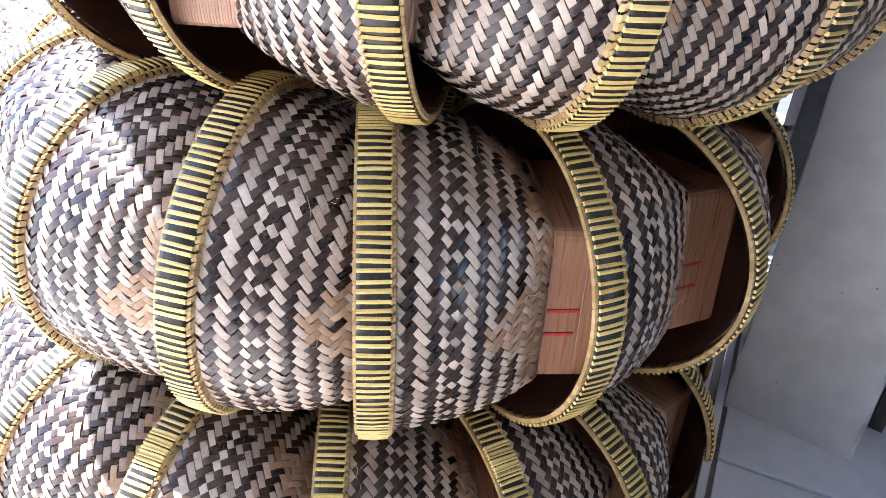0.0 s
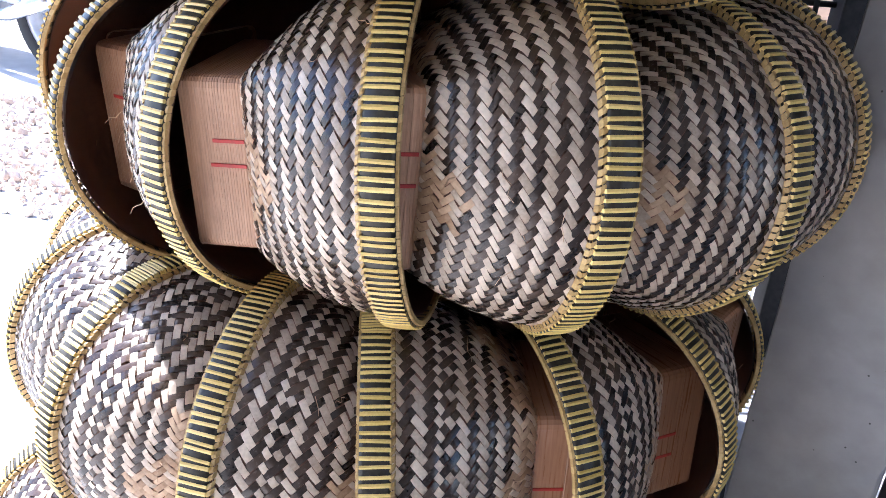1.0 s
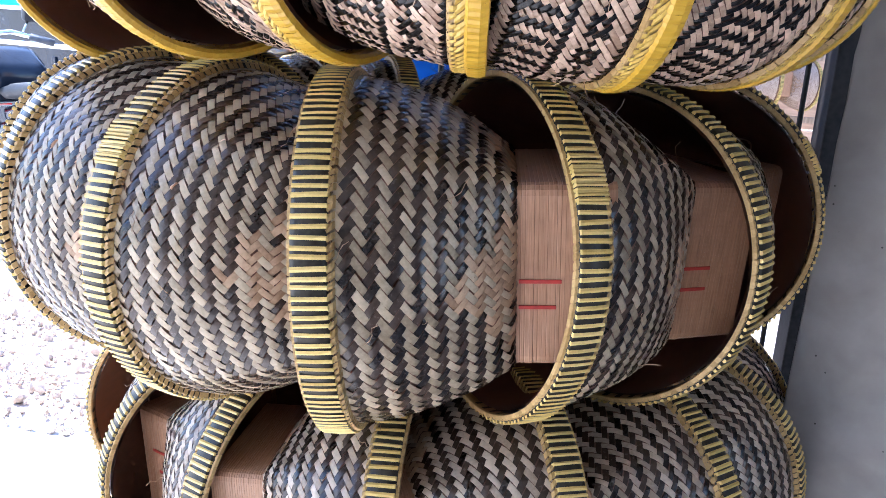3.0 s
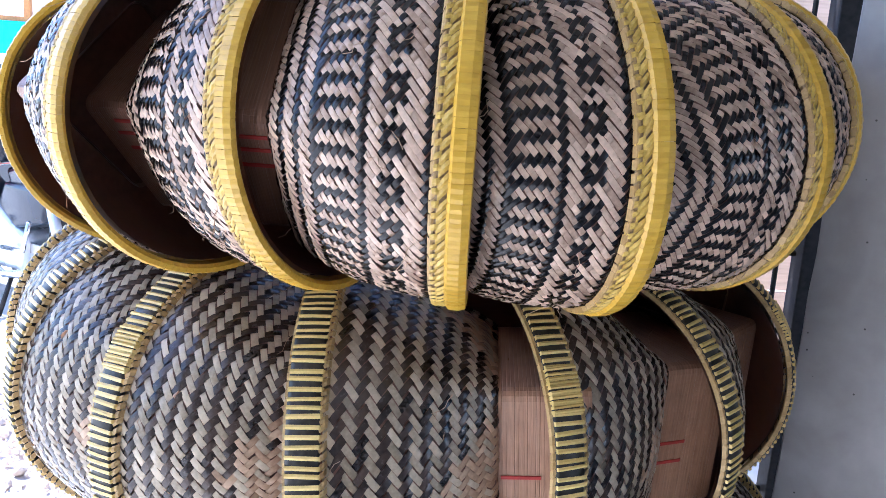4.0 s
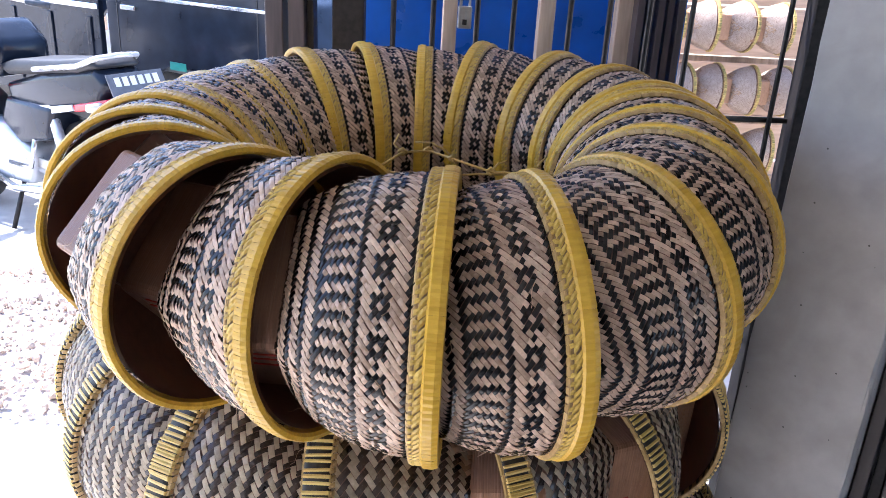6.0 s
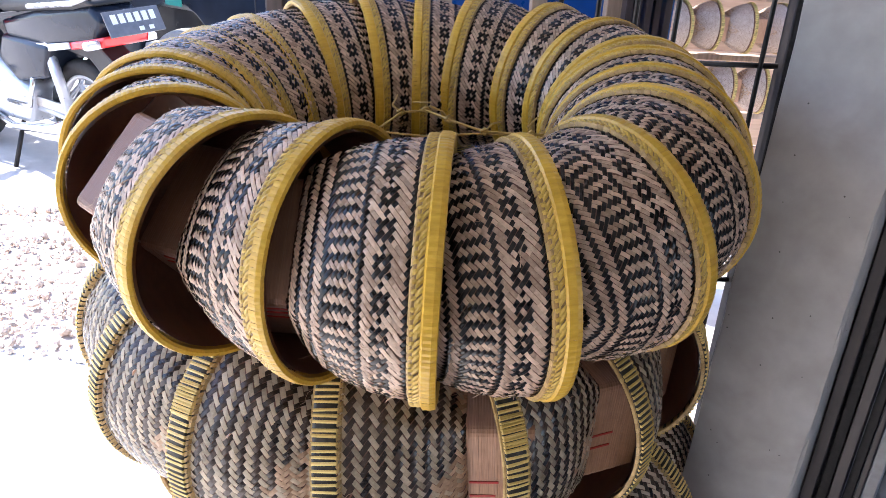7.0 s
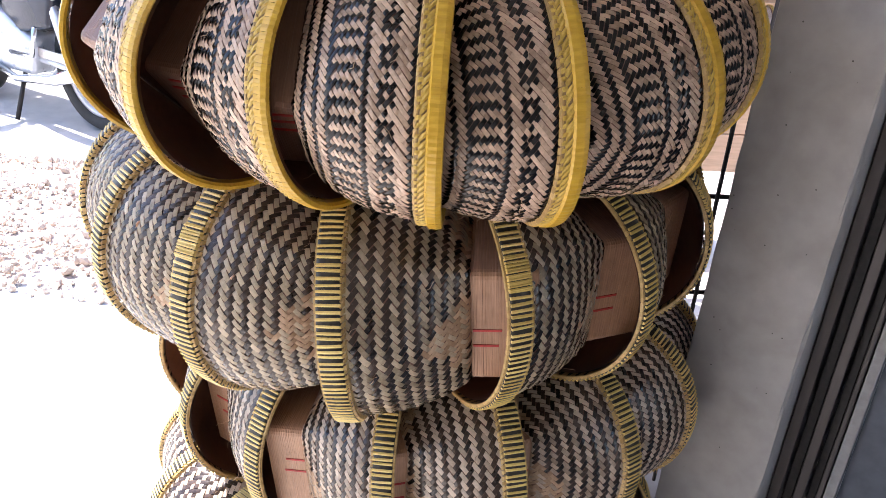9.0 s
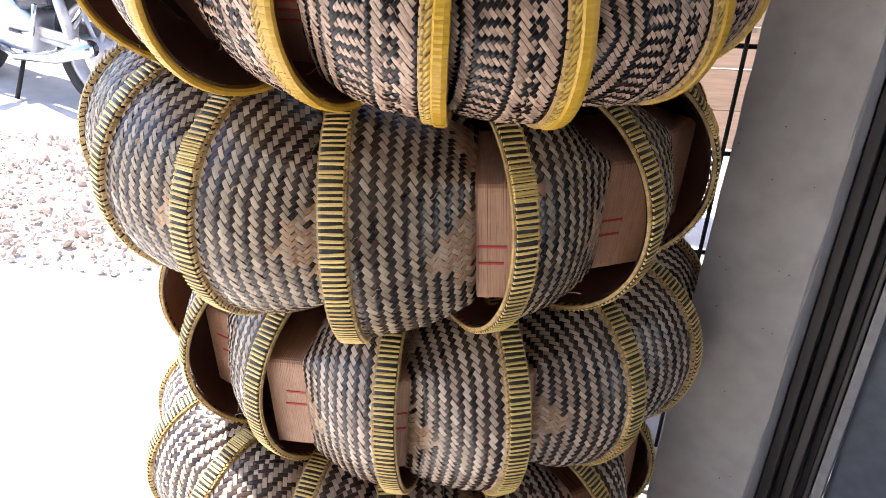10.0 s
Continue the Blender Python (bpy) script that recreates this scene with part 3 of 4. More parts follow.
# pillar, with a turned face
pl, pr = Vector((0.438, 0.842, 0)), Vector((0.570, 0.744, 0))
back = Vector((0.098, 0.132, 0)).normalized() * 0.26


def upright(points, z0, z1, bevel=0.004):
    bm = bmesh.new()
    a = [bm.verts.new((p[0], p[1], z0)) for p in points]
    b = [bm.verts.new((p[0], p[1], z1)) for p in points]
    bm.faces.new(a[::-1])
    bm.faces.new(b)
    for i in range(len(a)):
        j = (i + 1) % len(a)
        bm.faces.new((a[i], a[j], b[j], b[i]))
    bmesh.ops.recalc_face_normals(bm, faces=bm.faces)
    if bevel:
        bmesh.ops.bevel(bm, geom=list(bm.edges), offset=bevel, segments=2, affect="EDGES", profile=0.5)
    return bm


def pillar_mesh():
    """The pillar, with worn edges and a chipped foot at its near corner."""
    bm = bmesh.new()
    rnd = random.Random(31)
    plan = [pl.lerp(pr, f) for f in (0, 0.02, 0.25, 0.5, 0.75, 0.97, 1.0)] + [pr + back * 0.04, pr + back, pl + back, pl + back * 0.04]
    rows = []
    z = 0.17
    while z < 2.26:
        row = []
        for i, p in enumerate(plan):
            q = Vector(p)
            f = (0, 0.02, 0.25, 0.5, 0.75, 0.97, 1, 1, 1, 0, 0)[i]
            q.x += 0.023 * max(0.0, z - 0.8) * (1 - f)      # the pillar narrows a little upwards
            if i in (0, 6):
                chip = rnd.uniform(0, 0.003) + (0.016 * max(0, noise.noise(Vector((z * 30, i, 3)))) if z < 0.34 else 0.006 * max(0, noise.noise(Vector((z * 18, i, 7)))))
                q += (back.normalized() + (pl - pr).normalized() * (1 if i == 6 else -1)) * chip
            elif i < 6:
                q += back.normalized() * 0.0012 * noise.noise(Vector((z * 6, i * 2.0, 0)))
            row.append(bm.verts.new((q.x, q.y, z)))
        rows.append(row)
        z += 0.02 if z < 0.5 else 0.05
    n = len(plan)
    for a, b in zip(rows, rows[1:]):
        for i in range(n):
            bm.faces.new((a[i], a[(i + 1) % n], b[(i + 1) % n], b[i]))
    bm.faces.new(rows[-1])
    bm.faces.new(rows[0][::-1])
    bmesh.ops.recalc_face_normals(bm, faces=bm.faces)
    return bm


slab("wall_pillar", pillar_mesh(), PLASTER, "worn white plastered pillar with chipped corner", "pillar")

wdir = (pr - pl).normalized()
wback = back.normalized()


def along_wall(d, off=0.0):
    """A point of the plan d metres past the pillar's near corner, off metres behind the wall's face."""
    p = pr + wdir * d + wback * off
    return (p.x, p.y)


# roller-shutter guide beside the pillar
guide = thing("shutter_guide", "dark steel roller-shutter guide fixed beside the pillar", "shutter guide", None)
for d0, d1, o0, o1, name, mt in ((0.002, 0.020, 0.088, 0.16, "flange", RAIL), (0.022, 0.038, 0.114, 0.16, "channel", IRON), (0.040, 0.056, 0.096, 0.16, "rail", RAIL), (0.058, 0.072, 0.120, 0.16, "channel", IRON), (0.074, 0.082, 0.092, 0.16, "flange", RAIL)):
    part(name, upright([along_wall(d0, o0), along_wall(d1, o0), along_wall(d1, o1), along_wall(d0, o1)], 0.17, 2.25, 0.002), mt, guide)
slab("trim", upright([along_wall(0.084, 0.096), along_wall(0.100, 0.096), along_wall(0.100, 0.15), along_wall(0.084, 0.15)], 0.17, 2.25, 0.002), CEMENT, "pale cement strip beside the shutter guide", "trim")
slab("wall_side", upright([along_wall(0.102, 0.12), along_wall(3.0, 0.12), along_wall(3.0, 0.3), along_wall(0.102, 0.3)], 0.0, 2.25, 0.0), DARKWALL, "dark blue-grey painted shop wall", "wall")
slab("wall_inner", upright([(0.80, 1.46), (3.4, 1.46), (3.4, 1.60), (0.80, 1.60)], 0.0, 2.25, 0.0), CEMENT, "bare cement wall", "wall")
# unseen wall, added behind the camera to keep front light off the baskets
slab("wall_light_block", upright([(-3.2, -2.5), (3.3, -2.5), (3.3, -2.35), (-3.2, -2.35)], 0.0, 2.25, 0.0), CEMENT, "unseen cement wall added behind the camera to block front light", "wall")
# unseen awning over the shop front, added and sized to shade the stack
awn = bmesh.new()
box(1.24, 4.06, 0.03, (-0.38, -0.57, 2.265), 0, None, awn)
# front-left extension, added only to cut sky and ground light from there
box(1.30, 2.20, 0.03, (-1.651, -1.50, 2.265), 0, None, awn)
box(1.11, 4.06, 0.03, (0.796, -0.57, 2.265), 0, None, awn)
box(1.95, 3.90, 0.03, (2.325, -0.65, 2.265), 0, None, awn)
slab("ceiling", awn, ROOFING, "unseen pale translucent sheet awning, added to shade the stack", "awning")

# ---- iron grille behind the stack ----
GY = 1.42
gr = thing("window_grille", "black iron bar grille with flat frame behind the baskets", "grille", Matrix.Translation((0.2, GY, 0)))
part("frame_post", box(0.10, 0.05, 2.6, (0.538, 0.0, 1.3), 0.003), IRON, gr)
for x in (-0.286, -0.212, -0.130, -0.062, 0.043, 0.116, 0.19, 0.27, 0.452):
    part("bar", tube([(x + 0.002 * math.sin(9 * z), 0, z) for z in (0.02, 0.7, 1.3, 1.7, 2.6)], 0.0052, 6), IRON, gr, "", True)
for z in (0.36, 0.61, 0.86, 1.10, 1.345, 1.577, 1.82, 2.06, 2.3):
    part("crossbar", tube([(-0.44, 0.009, z + 0.004), (-0.1, 0.010, z), (0.2, 0.009, z - 0.002), (0.49, 0.008, z)], 0.0058, 6), IRON, gr, "", True)
door = thing("door_frame", "dark brown timber door frame with two posts", "door frame", Matrix.Translation((-0.28, GY, 0)), "", "structure")
part("post", box(0.033, 0.08, 2.6, (-0.022, 0, 1.3), 0.003), FRAME_BROWN, door)
part("post", box(0.030, 0.07, 2.6, (0.017, 0.004, 1.3), 0.003), FRAME_BROWN, door)
part("stop", box(0.012, 0.05, 2.6, (0.041, 0.01, 1.3), 0.002), IRON, door)
part("stile", box(0.060, 0.045, 2.6, (0.108, 0.03, 1.3), 0.003), IRON, door)

lock = thing("padlock", "dull steel padlock hanging from the grille", "padlock", Matrix.Translation((0.046, GY - 0.022, 1.512)))
part("lock_body", box(0.026, 0.014, 0.040, (0, 0, 0), 0.003), STEEL, lock)
part("shackle", tube([(-0.008, 0, 0.018), (-0.008, 0, 0.066), (-0.004, 0, 0.076), (0.004, 0, 0.076), (0.008, 0, 0.066), (0.008, 0, 0.018)], 0.0028, 8), STEEL, lock, "", True)
part("keyhole_plate", box(0.008, 0.0015, 0.010, (0, -0.0078, -0.008), 0.0005), IRON, lock)

# ---- blue sheet, timber posts and folded shutter beyond the grille ----
bl = bmesh.new()
cols = 60
vs = []
for i in range(cols + 1):
    x = -0.24 + 0.80 * i / cols
    y = 1.78 + (0.006 if abs((x + 0.3) % 0.21 - 0.1) < 0.012 else 0) + 0.002 * math.sin(x * 31)
    vs.append([bl.verts.new((x, y + 0.003 * math.sin(z * 5 + x * 9), z)) for z in (0.05, 0.5, 1.0, 1.4, 1.8, 2.3)])
for i in range(cols):
    for j in range(5):
        bl.faces.new((vs[i][j], vs[i + 1][j], vs[i + 1][j + 1], vs[i][j + 1]))
bmesh.ops.solidify(bl, geom=list(bl.faces), thickness=0.003)
tagged(part("blue_sheet", bl, BLUE, None, "", True), "blue corrugated sheet wall behind the timber posts", "sheet wall")
for x, w in ((0.015, 0.030), (0.222, 0.034), (0.392, 0.036)):
    tp = part("timber_post", box(w, 0.035, 2.3, (0, 0, 1.15), 0.003), POST)
    tp.matrix_basis = pose(x, 1.66, 0, 0, 0.35 * math.sin(x * 40), 4)
    tagged(tp, "raw weathered timber post before the blue sheet", "post", "timber posts")
sh = thing("folding_shutter", "dark brown folded shutter standing on edge", "shutter", Matrix.Translation((0.457, 1.62, 0)))
for i in range(5):
    part("slat", box(0.014, 0.05, 2.4, (-0.042 + 0.021 * i, 0.006 * (i % 2), 1.2), 0.002), FRAME_BROWN, sh)

# plank wall with gaps
pw = thing("plank_wall", "weathered timber plank wall with open gaps", "plank wall", Matrix.Translation((1.45, 3.05, 0)), "", "structure")
rp = random.Random(8)
z = 0.3
while z < 2.5:
    h = rp.choice((0.17, 0.185, 0.20))
    part("plank", box(1.9, 0.022, h, (rp.uniform(-0.05, 0.05), rp.uniform(-0.004, 0.004), z + h / 2), 0.003), WOOD, pw).rotation_euler = (0, radians(rp.uniform(-0.5, 0.5)), 0)
    z += h + rp.choice((0.004, 0.007, 0.011))
for x in (-0.9, 0.9):
    part("stud", box(0.06, 0.05, 2.5, (x, 0.04, 1.25), 0.003), POST, pw)

# a second pile of undyed baskets in the sun
firsts = []
rows2 = []
for z0, shift in ((1.41, 0.0), (1.205, 0.05), (1.00, 0.02)):
    for i in range(5):
        rows2.append((0.66 + shift + 0.115 * i, z0))
for i, (x, z0) in enumerate(rows2):
    m = Matrix.Translation((x, 2.60 + 0.02 * (i % 2), z0)) @ Matrix.Rotation(radians(90), 4, "Y") @ Matrix.Rotation(radians(-14 + 7 * (i % 3)), 4, "X") @ Matrix.Scale(0.73, 4)
    if i == 0:
        ob = make_basket("plain", 77, "undyed woven basket with yellow stitched rim, in a sunlit pile", "undyed baskets in the sun")
        ob.matrix_basis = m
        firsts.append(ob)
    else:
        copy_thing(firsts[0], m)
rack = thing("rack", "rough timber rack that carries the undyed baskets", "rack", Matrix.Translation((0.97, 2.62, 0)))
for z0 in (0.886, 1.091, 1.296):
    part("shelf_bar", box(0.95, 0.03, 0.02, (0, 0.05, z0), 0.003), POST, rack)
for x in (-0.46, 0.46):
    part("leg", box(0.04, 0.16, 1.40, (x, 0, 0.70), 0.003), POST, rack)

# twine that ties the top ring together
tw = thing("twine", "straw twine knotted round the inside of the top ring", "twine")
rt = random.Random(4)
ties = [Vector(p) for p in ((-0.15, 0.672, 1.424), (-0.100, 0.645, 1.428), (-0.055, 0.638, 1.434), (-0.029, 0.690, 1.440), (-0.002, 0.712, 1.437), (0.024, 0.665, 1.442), (0.063, 0.652, 1.434), (0.114, 0.656, 1.432), (0.16, 0.69, 1.424))]
part("cord", tube(ties, 0.0014, 6), TWINE, tw, "", True)
part("cord", tube([ties[2], (0.0, 0.655, 1.425), (0.05, 0.662, 1.428), ties[7]], 0.0012, 6), TWINE, tw, "", True)
for i in (2, 3, 4, 5, 6, 7):
    p = ties[i]
    side = Vector((1, 0.2, 0)).normalized()
    part("knot", tube([p - side * 0.005, p + Vector((0, 0, 0.004)), p + side * 0.005, p - Vector((0, 0, 0.003)), p - side * 0.004], 0.0019, 6), TWINE, tw, "", True)
    e1 = [p, p + side * rt.uniform(-0.012, 0.012) + Vector((0, 0.004, 0.008)), p + side * rt.uniform(-0.028, 0.028) + Vector((0, rt.uniform(-0.01, 0.02), rt.uniform(0.004, 0.018)))]
    part("loose_end", tube(e1, 0.0011, 5), TWINE, tw, "", True)

# tiles of the threshold
for i in range(-1, 6):
    for j in range(-4, 4):
        wd = 0.294 if i >= 0 else 0.011
        tl = part("tile", box(wd, 0.294, 0.007, (0, 0, 0), 0.0015), TILE)
        tl.matrix_basis = TH @ pose(i * 0.30 + 0.15 if i >= 0 else -0.0085, (j + 0.5) * 0.30, 0.1715 + random.uniform(-0.0006, 0.0006))
        tl.parent = bpy.data.objects["threshold"]

# ---- the sunlit yard: motorbike, truck, rubble, far things ----
def wheel(parent, at, radius, width, axis_turn, tyre_mat, rim_mat, spokes=6):
    """A wheel in the x-z plane: tyre, rim, hub and spokes under one part."""
    m = Matrix.Translation(at) @ Matrix.Rotation(radians(90), 4, "X") @ Matrix.Rotation(radians(axis_turn), 4, "Z")
    k = width / 2
    ty = part("tyre", lathe([(radius - 0.07 * radius / 0.28, -k * 0.8), (radius - 0.02, -k), (radius - 0.004, -k * 0.6), (radius, 0), (radius - 0.004, k * 0.6), (radius - 0.02, k), (radius - 0.07 * radius / 0.28, k * 0.8)], 40, None, True, m), tyre_mat, parent, "", True)
    ri = radius - 0.07 * radius / 0.28
    part("rim", lathe([(ri, -k * 0.7), (ri, k * 0.7), (ri - 0.02, k * 0.6), (ri - 0.02, -k * 0.6)], 32, None, True, m), rim_mat, ty, "", True)
    part("hub", lathe([(0.002, -k), (0.045, -k * 0.9), (0.05, 0), (0.045, k * 0.9), (0.002, k)], 20, None, True, m), rim_mat, ty, "", True)
    for s in range(spokes):
        a = 2 * math.pi * s / spokes
        part("spoke", tube([m @ Vector((0.04 * math.cos(a), 0.04 * math.sin(a), 0)), m @ Vector((ri * math.cos(a), ri * math.sin(a), 0))], 0.011, 6), rim_mat, ty, "", True)
    return ty


def motorbike(label, m, paint, accent):
    """A parked motorbike: rear at +x, front at -x, y across."""
    b = thing("motorbike", label, "motorbike", m, "parked motorbikes")
    wheel(b, (0.0, 0, 0.29), 0.29, 0.10, 0, RUBBER, RIM_WHITE)
    wheel(b, (-1.25, 0, 0.29), 0.29, 0.09, 20, RUBBER, RIM_WHITE)
    part("rear_mudguard", prism([(0.30, 0.60), (0.34, 0.52), (0.28, 0.46), (0.10, 0.60), (-0.15, 0.62), (-0.15, 0.68), (0.14, 0.70)], -0.06, 0.06, 0.012), BLACKVINYL, b, "black rear mudguard")
    part("tail_fairing", prism([(0.22, 0.86), (0.30, 0.80), (0.24, 0.70), (-0.10, 0.62), (-0.45, 0.58), (-0.50, 0.70), (-0.2, 0.78)], -0.11, 0.11, 0.03), paint, b, "glossy tail fairing", True)
    part("seat", prism([(0.20, 0.90), (0.26, 0.86), (0.10, 0.82), (-0.45, 0.74), (-0.55, 0.78), (-0.40, 0.82), (-0.05, 0.86)], -0.12, 0.12, 0.03), BLACKVINYL, b, "black vinyl seat", True)
    part("tail_light", prism([(0.31, 0.74), (0.30, 0.69), (0.06, 0.645), (-0.06, 0.65), (0.10, 0.69)], -0.115, 0.115, 0.012), TAIL_RED, b, "red tail light lens", True)
    for y in (-0.118, 0.118):
        part("side_stripe", prism([(0.06, 0.652), (-0.10, 0.615), (-0.44, 0.585), (-0.46, 0.605), (-0.12, 0.645), (0.05, 0.678)], y - 0.004, y + 0.004, 0.002), PLATE_INK, b, "white stripe along the tail")
        part("rear_step", tube([(-0.42, y * 1.5, 0.34), (-0.20, y * 1.7, 0.36), (-0.14, y * 1.7, 0.50)], 0.012, 6), CHROME, b, "chrome footrest bracket", True)
        part("chain_guard", box(0.46, 0.012, 0.05, (-0.24, y * 0.75, 0.335), 0.006), STEEL, b)
    part("indicator", box(0.04, 0.36, 0.035, (0.26, 0, 0.70), 0.012), accent, b, "pale turn indicator")
    part("tank", prism([(-0.50, 0.72), (-0.48, 0.88), (-0.62, 0.98), (-0.85, 0.94), (-0.92, 0.78), (-0.75, 0.70)], -0.14, 0.14, 0.045), paint, b, "painted fuel tank", True)
    part("side_cover", prism([(-0.10, 0.64), (-0.15, 0.48), (-0.40, 0.42), (-0.55, 0.52), (-0.48, 0.64)], -0.13, 0.13, 0.025), paint, b, "glossy side cover", True)
    part("engine", prism([(-0.35, 0.22), (-0.32, 0.40), (-0.55, 0.50), (-0.80, 0.52), (-0.88, 0.36), (-0.74, 0.20)], -0.13, 0.13, 0.03), SILVER, b, "alloy engine block", True)
    for i in range(5):
        part("cooling_fin", box(0.20, 0.20, 0.010, (-0.74, 0, 0.40 + 0.028 * i), 0.003), STEEL, b)
    part("exhaust", tube([(-0.75, -0.13, 0.24), (-0.45, -0.16, 0.20), (-0.10, -0.17, 0.26), (0.20, -0.17, 0.36)], lambda f: 0.018 + 0.03 * max(0, f - 0.35), 12), CHROME, b, "chrome exhaust pipe", True)
    part("frame_tube", tube([(-1.0, 0, 0.85), (-0.95, 0, 0.55), (-0.85, 0, 0.25), (-0.35, 0, 0.22), (-0.1, 0, 0.45), (0.1, 0, 0.72)], 0.022, 8), CHROME, b, "", True)
    for y in (-0.075, 0.075):
        part("fork", tube([(-1.25, y, 0.29), (-1.02, y, 0.95)], 0.022, 8), CHROME, b, "", True)
        part("swing_arm", tube([(-0.42, y, 0.30), (0.0, y, 0.29)], 0.018, 8), SILVER, b, "", True)
        part("shock_absorber", tube([(-0.06, y * 1.3, 0.34), (-0.16, y * 1.3, 0.64)], 0.026, 8), accent, b, "", True)
    part("front_mudguard", prism([(-0.92, 0.42), (-1.02, 0.58), (-1.25, 0.64), (-1.46, 0.56), (-1.46, 0.53), (-1.25, 0.60), (-1.05, 0.55)], -0.06, 0.06, 0.01), paint, b, "", True)
    part("handlebar", tube([(-0.86, -0.36, 1.00), (-0.95, -0.20, 1.04), (-1.00, 0, 1.0), (-0.95, 0.20, 1.04), (-0.86, 0.36, 1.00)], 0.013, 8), CHROME, b, "", True)
    for y in (-0.31, 0.31):
        part("grip", tube([(-0.85, y * 1.22, 0.995), (-0.905, y * 0.9, 1.02)], 0.019, 8), GREYPLASTIC, b, "", True)
        part("mirror_stem", tube([(-0.93, y * 0.8, 1.03), (-0.97, y * 1.0, 1.11)], 0.006, 6), CHROME, b, "", True)
        part("mirror", prism([(-0.02, -0.035), (-0.02, 0.035), (0.02, 0.045), (0.02, -0.045)], -0.06, 0.06, 0.008, Matrix.Translation((-0.97, y * 1.1, 1.14))), BLACKVINYL, b, "", True)
    part("headlight", lathe([(0.002, -0.06), (0.06, -0.05), (0.085, 0.02), (0.08, 0.05), (0.002, 0.055)], 20, None, True, pose(-1.08, 0, 0.92, 0, -80, 0)), CHROME, b, "chrome headlight", True)
    part("grab_rail", tube([(-0.20, -0.13, 0.80), (0.15, -0.14, 0.86), (0.24, -0.10, 0.90), (0.26, 0, 0.91), (0.24, 0.10, 0.90), (0.15, 0.14, 0.86), (-0.20, 0.13, 0.80)], 0.012, 8), SILVER, b, "silver grab rail", True)
    part("side_stand", tube([(-0.45, -0.10, 0.24), (-0.40, -0.22, 0.012)], 0.012, 6), IRON, b, "", True)
    pl = part("number_plate", box(0.008, 0.275, 0.11, (0, 0, 0), 0.003), GREYPLASTIC, b, "dark number plate with pale bars")
    pl.matrix_basis = pose(0.37, 0, 0.80, 0, -28, 0)
    for i in range(6):
        part("plate_bar", box(0.002, 0.026, 0.040, (0.0052, -0.095 + 0.038 * i, 0.018), 0.0005), PLATE_INK, pl)
    for i in range(2):
        part("plate_bar", box(0.002, 0.024, 0.018, (0.0052, 0.02 + 0.05 * i, -0.034), 0.0005), PLATE_INK, pl)
    return b


motorbike("black and silver motorbike parked in the sun", pose(-1.78, 3.98, 0, 0, 0, -34) @ Matrix.Scale(1.12, 4), CARBLACK, SILVER)
motorbike("silver motorbike parked behind another in the sun", pose(-2.75, 4.50, 0, 0, 0, -26) @ Matrix.Scale(1.12, 4), SILVER, CHROME)

# small black pickup truck, seen from its side
TR = pose(-1.62, 4.95, 0, 0, 0, -30)
trk = thing("pickup_truck", "black pickup truck with open side windows", "truck", TR)
fw = wheel(trk, (0.0, 0.10, 0.30), 0.30, 0.19, 0, DUSTYTYRE, RIM_WHITE, 8)
wheel(trk, (-2.3, 0.10, 0.30), 0.30, 0.19, 0, DUSTYTYRE, RIM_WHITE, 8)
wheel(trk, (0.0, 1.40, 0.30), 0.30, 0.19, 0, DUSTYTYRE, RIM_WHITE, 8)
wheel(trk, (-2.3, 1.40, 0.30), 0.30, 0.19, 0, DUSTYTYRE, RIM_WHITE, 8)


def arch(cx, r, x0, x1, zlow, ztop):
    """A side panel outline with a wheel arch cut out of its lower edge."""
    o = [(x1, ztop), (x1, zlow)]
    o += [(cx + r * math.cos(radians(a)), zlow + (r + 0.08) * math.sin(radians(a))) for a in range(0, 181, 15)]
    return o + [(x0, zlow), (x0, ztop)]


for y in (0.0, 1.46):
    part("cab_side", prism(arch(0, 0.36, -0.62, 0.86, 0.34, 1.26), y, y + 0.045, 0.008), CARBLACK, trk, "black cab side panel")
    part("window_sill", box(1.20, 0.05, 0.020, (0.0, y + 0.022, 1.272), 0.004), CHROME, trk, "bright window sill strip")
    part("belt_moulding", box(1.40, 0.012, 0.022, (0.1, y - 0.006 if y == 0 else y + 0.052, 1.17), 0.004), CHROME, trk, "bright belt moulding")
    part("rear_pillar", prism([(-0.62, 1.26), (-0.54, 1.26), (-0.46, 1.80), (-0.55, 1.80)], y, y + 0.05, 0.008), CARBLACK, trk)
    part("windscreen_pillar", prism([(0.62, 1.26), (0.72, 1.26), (0.42, 1.80), (0.34, 1.80)], y, y + 0.05, 0.008), CARBLACK, trk)
    part("quarter_bar", prism([(0.50, 1.27), (0.54, 1.27), (0.33, 1.78), (0.29, 1.78)], y + 0.005, y + 0.03, 0.005), GREYPLASTIC, trk)
    pn = part("side_window", prism([(-0.53, 1.275), (0.60, 1.275), (0.33, 1.79), (-0.46, 1.79)], y + 0.018, y + 0.022), PANE, trk, "clear side window")
    pn.visible_shadow = False
    part("bed_side", prism(arch(-2.3, 0.38, -3.4, -0.70, 0.42, 1.30), y, y + 0.04, 0.006), CARBLACK, trk, "black cargo bed side")
    part("bed_rail", box(2.7, 0.06, 0.030, (-2.05, y + 0.02, 1.315), 0.006), CHROME, trk, "bright bed rail")
    part("bed_moulding", box(2.7, 0.012, 0.035, (-2.05, y - 0.006 if y == 0 else y + 0.046, 1.08), 0.004), CHROME, trk, "bright bed moulding")
part("roof", prism([(-0.56, 1.80), (0.40, 1.80), (0.36, 1.86), (-0.50, 1.87)], 0.0, 1.50, 0.02), CARBLACK, trk, "black cab roof", True)
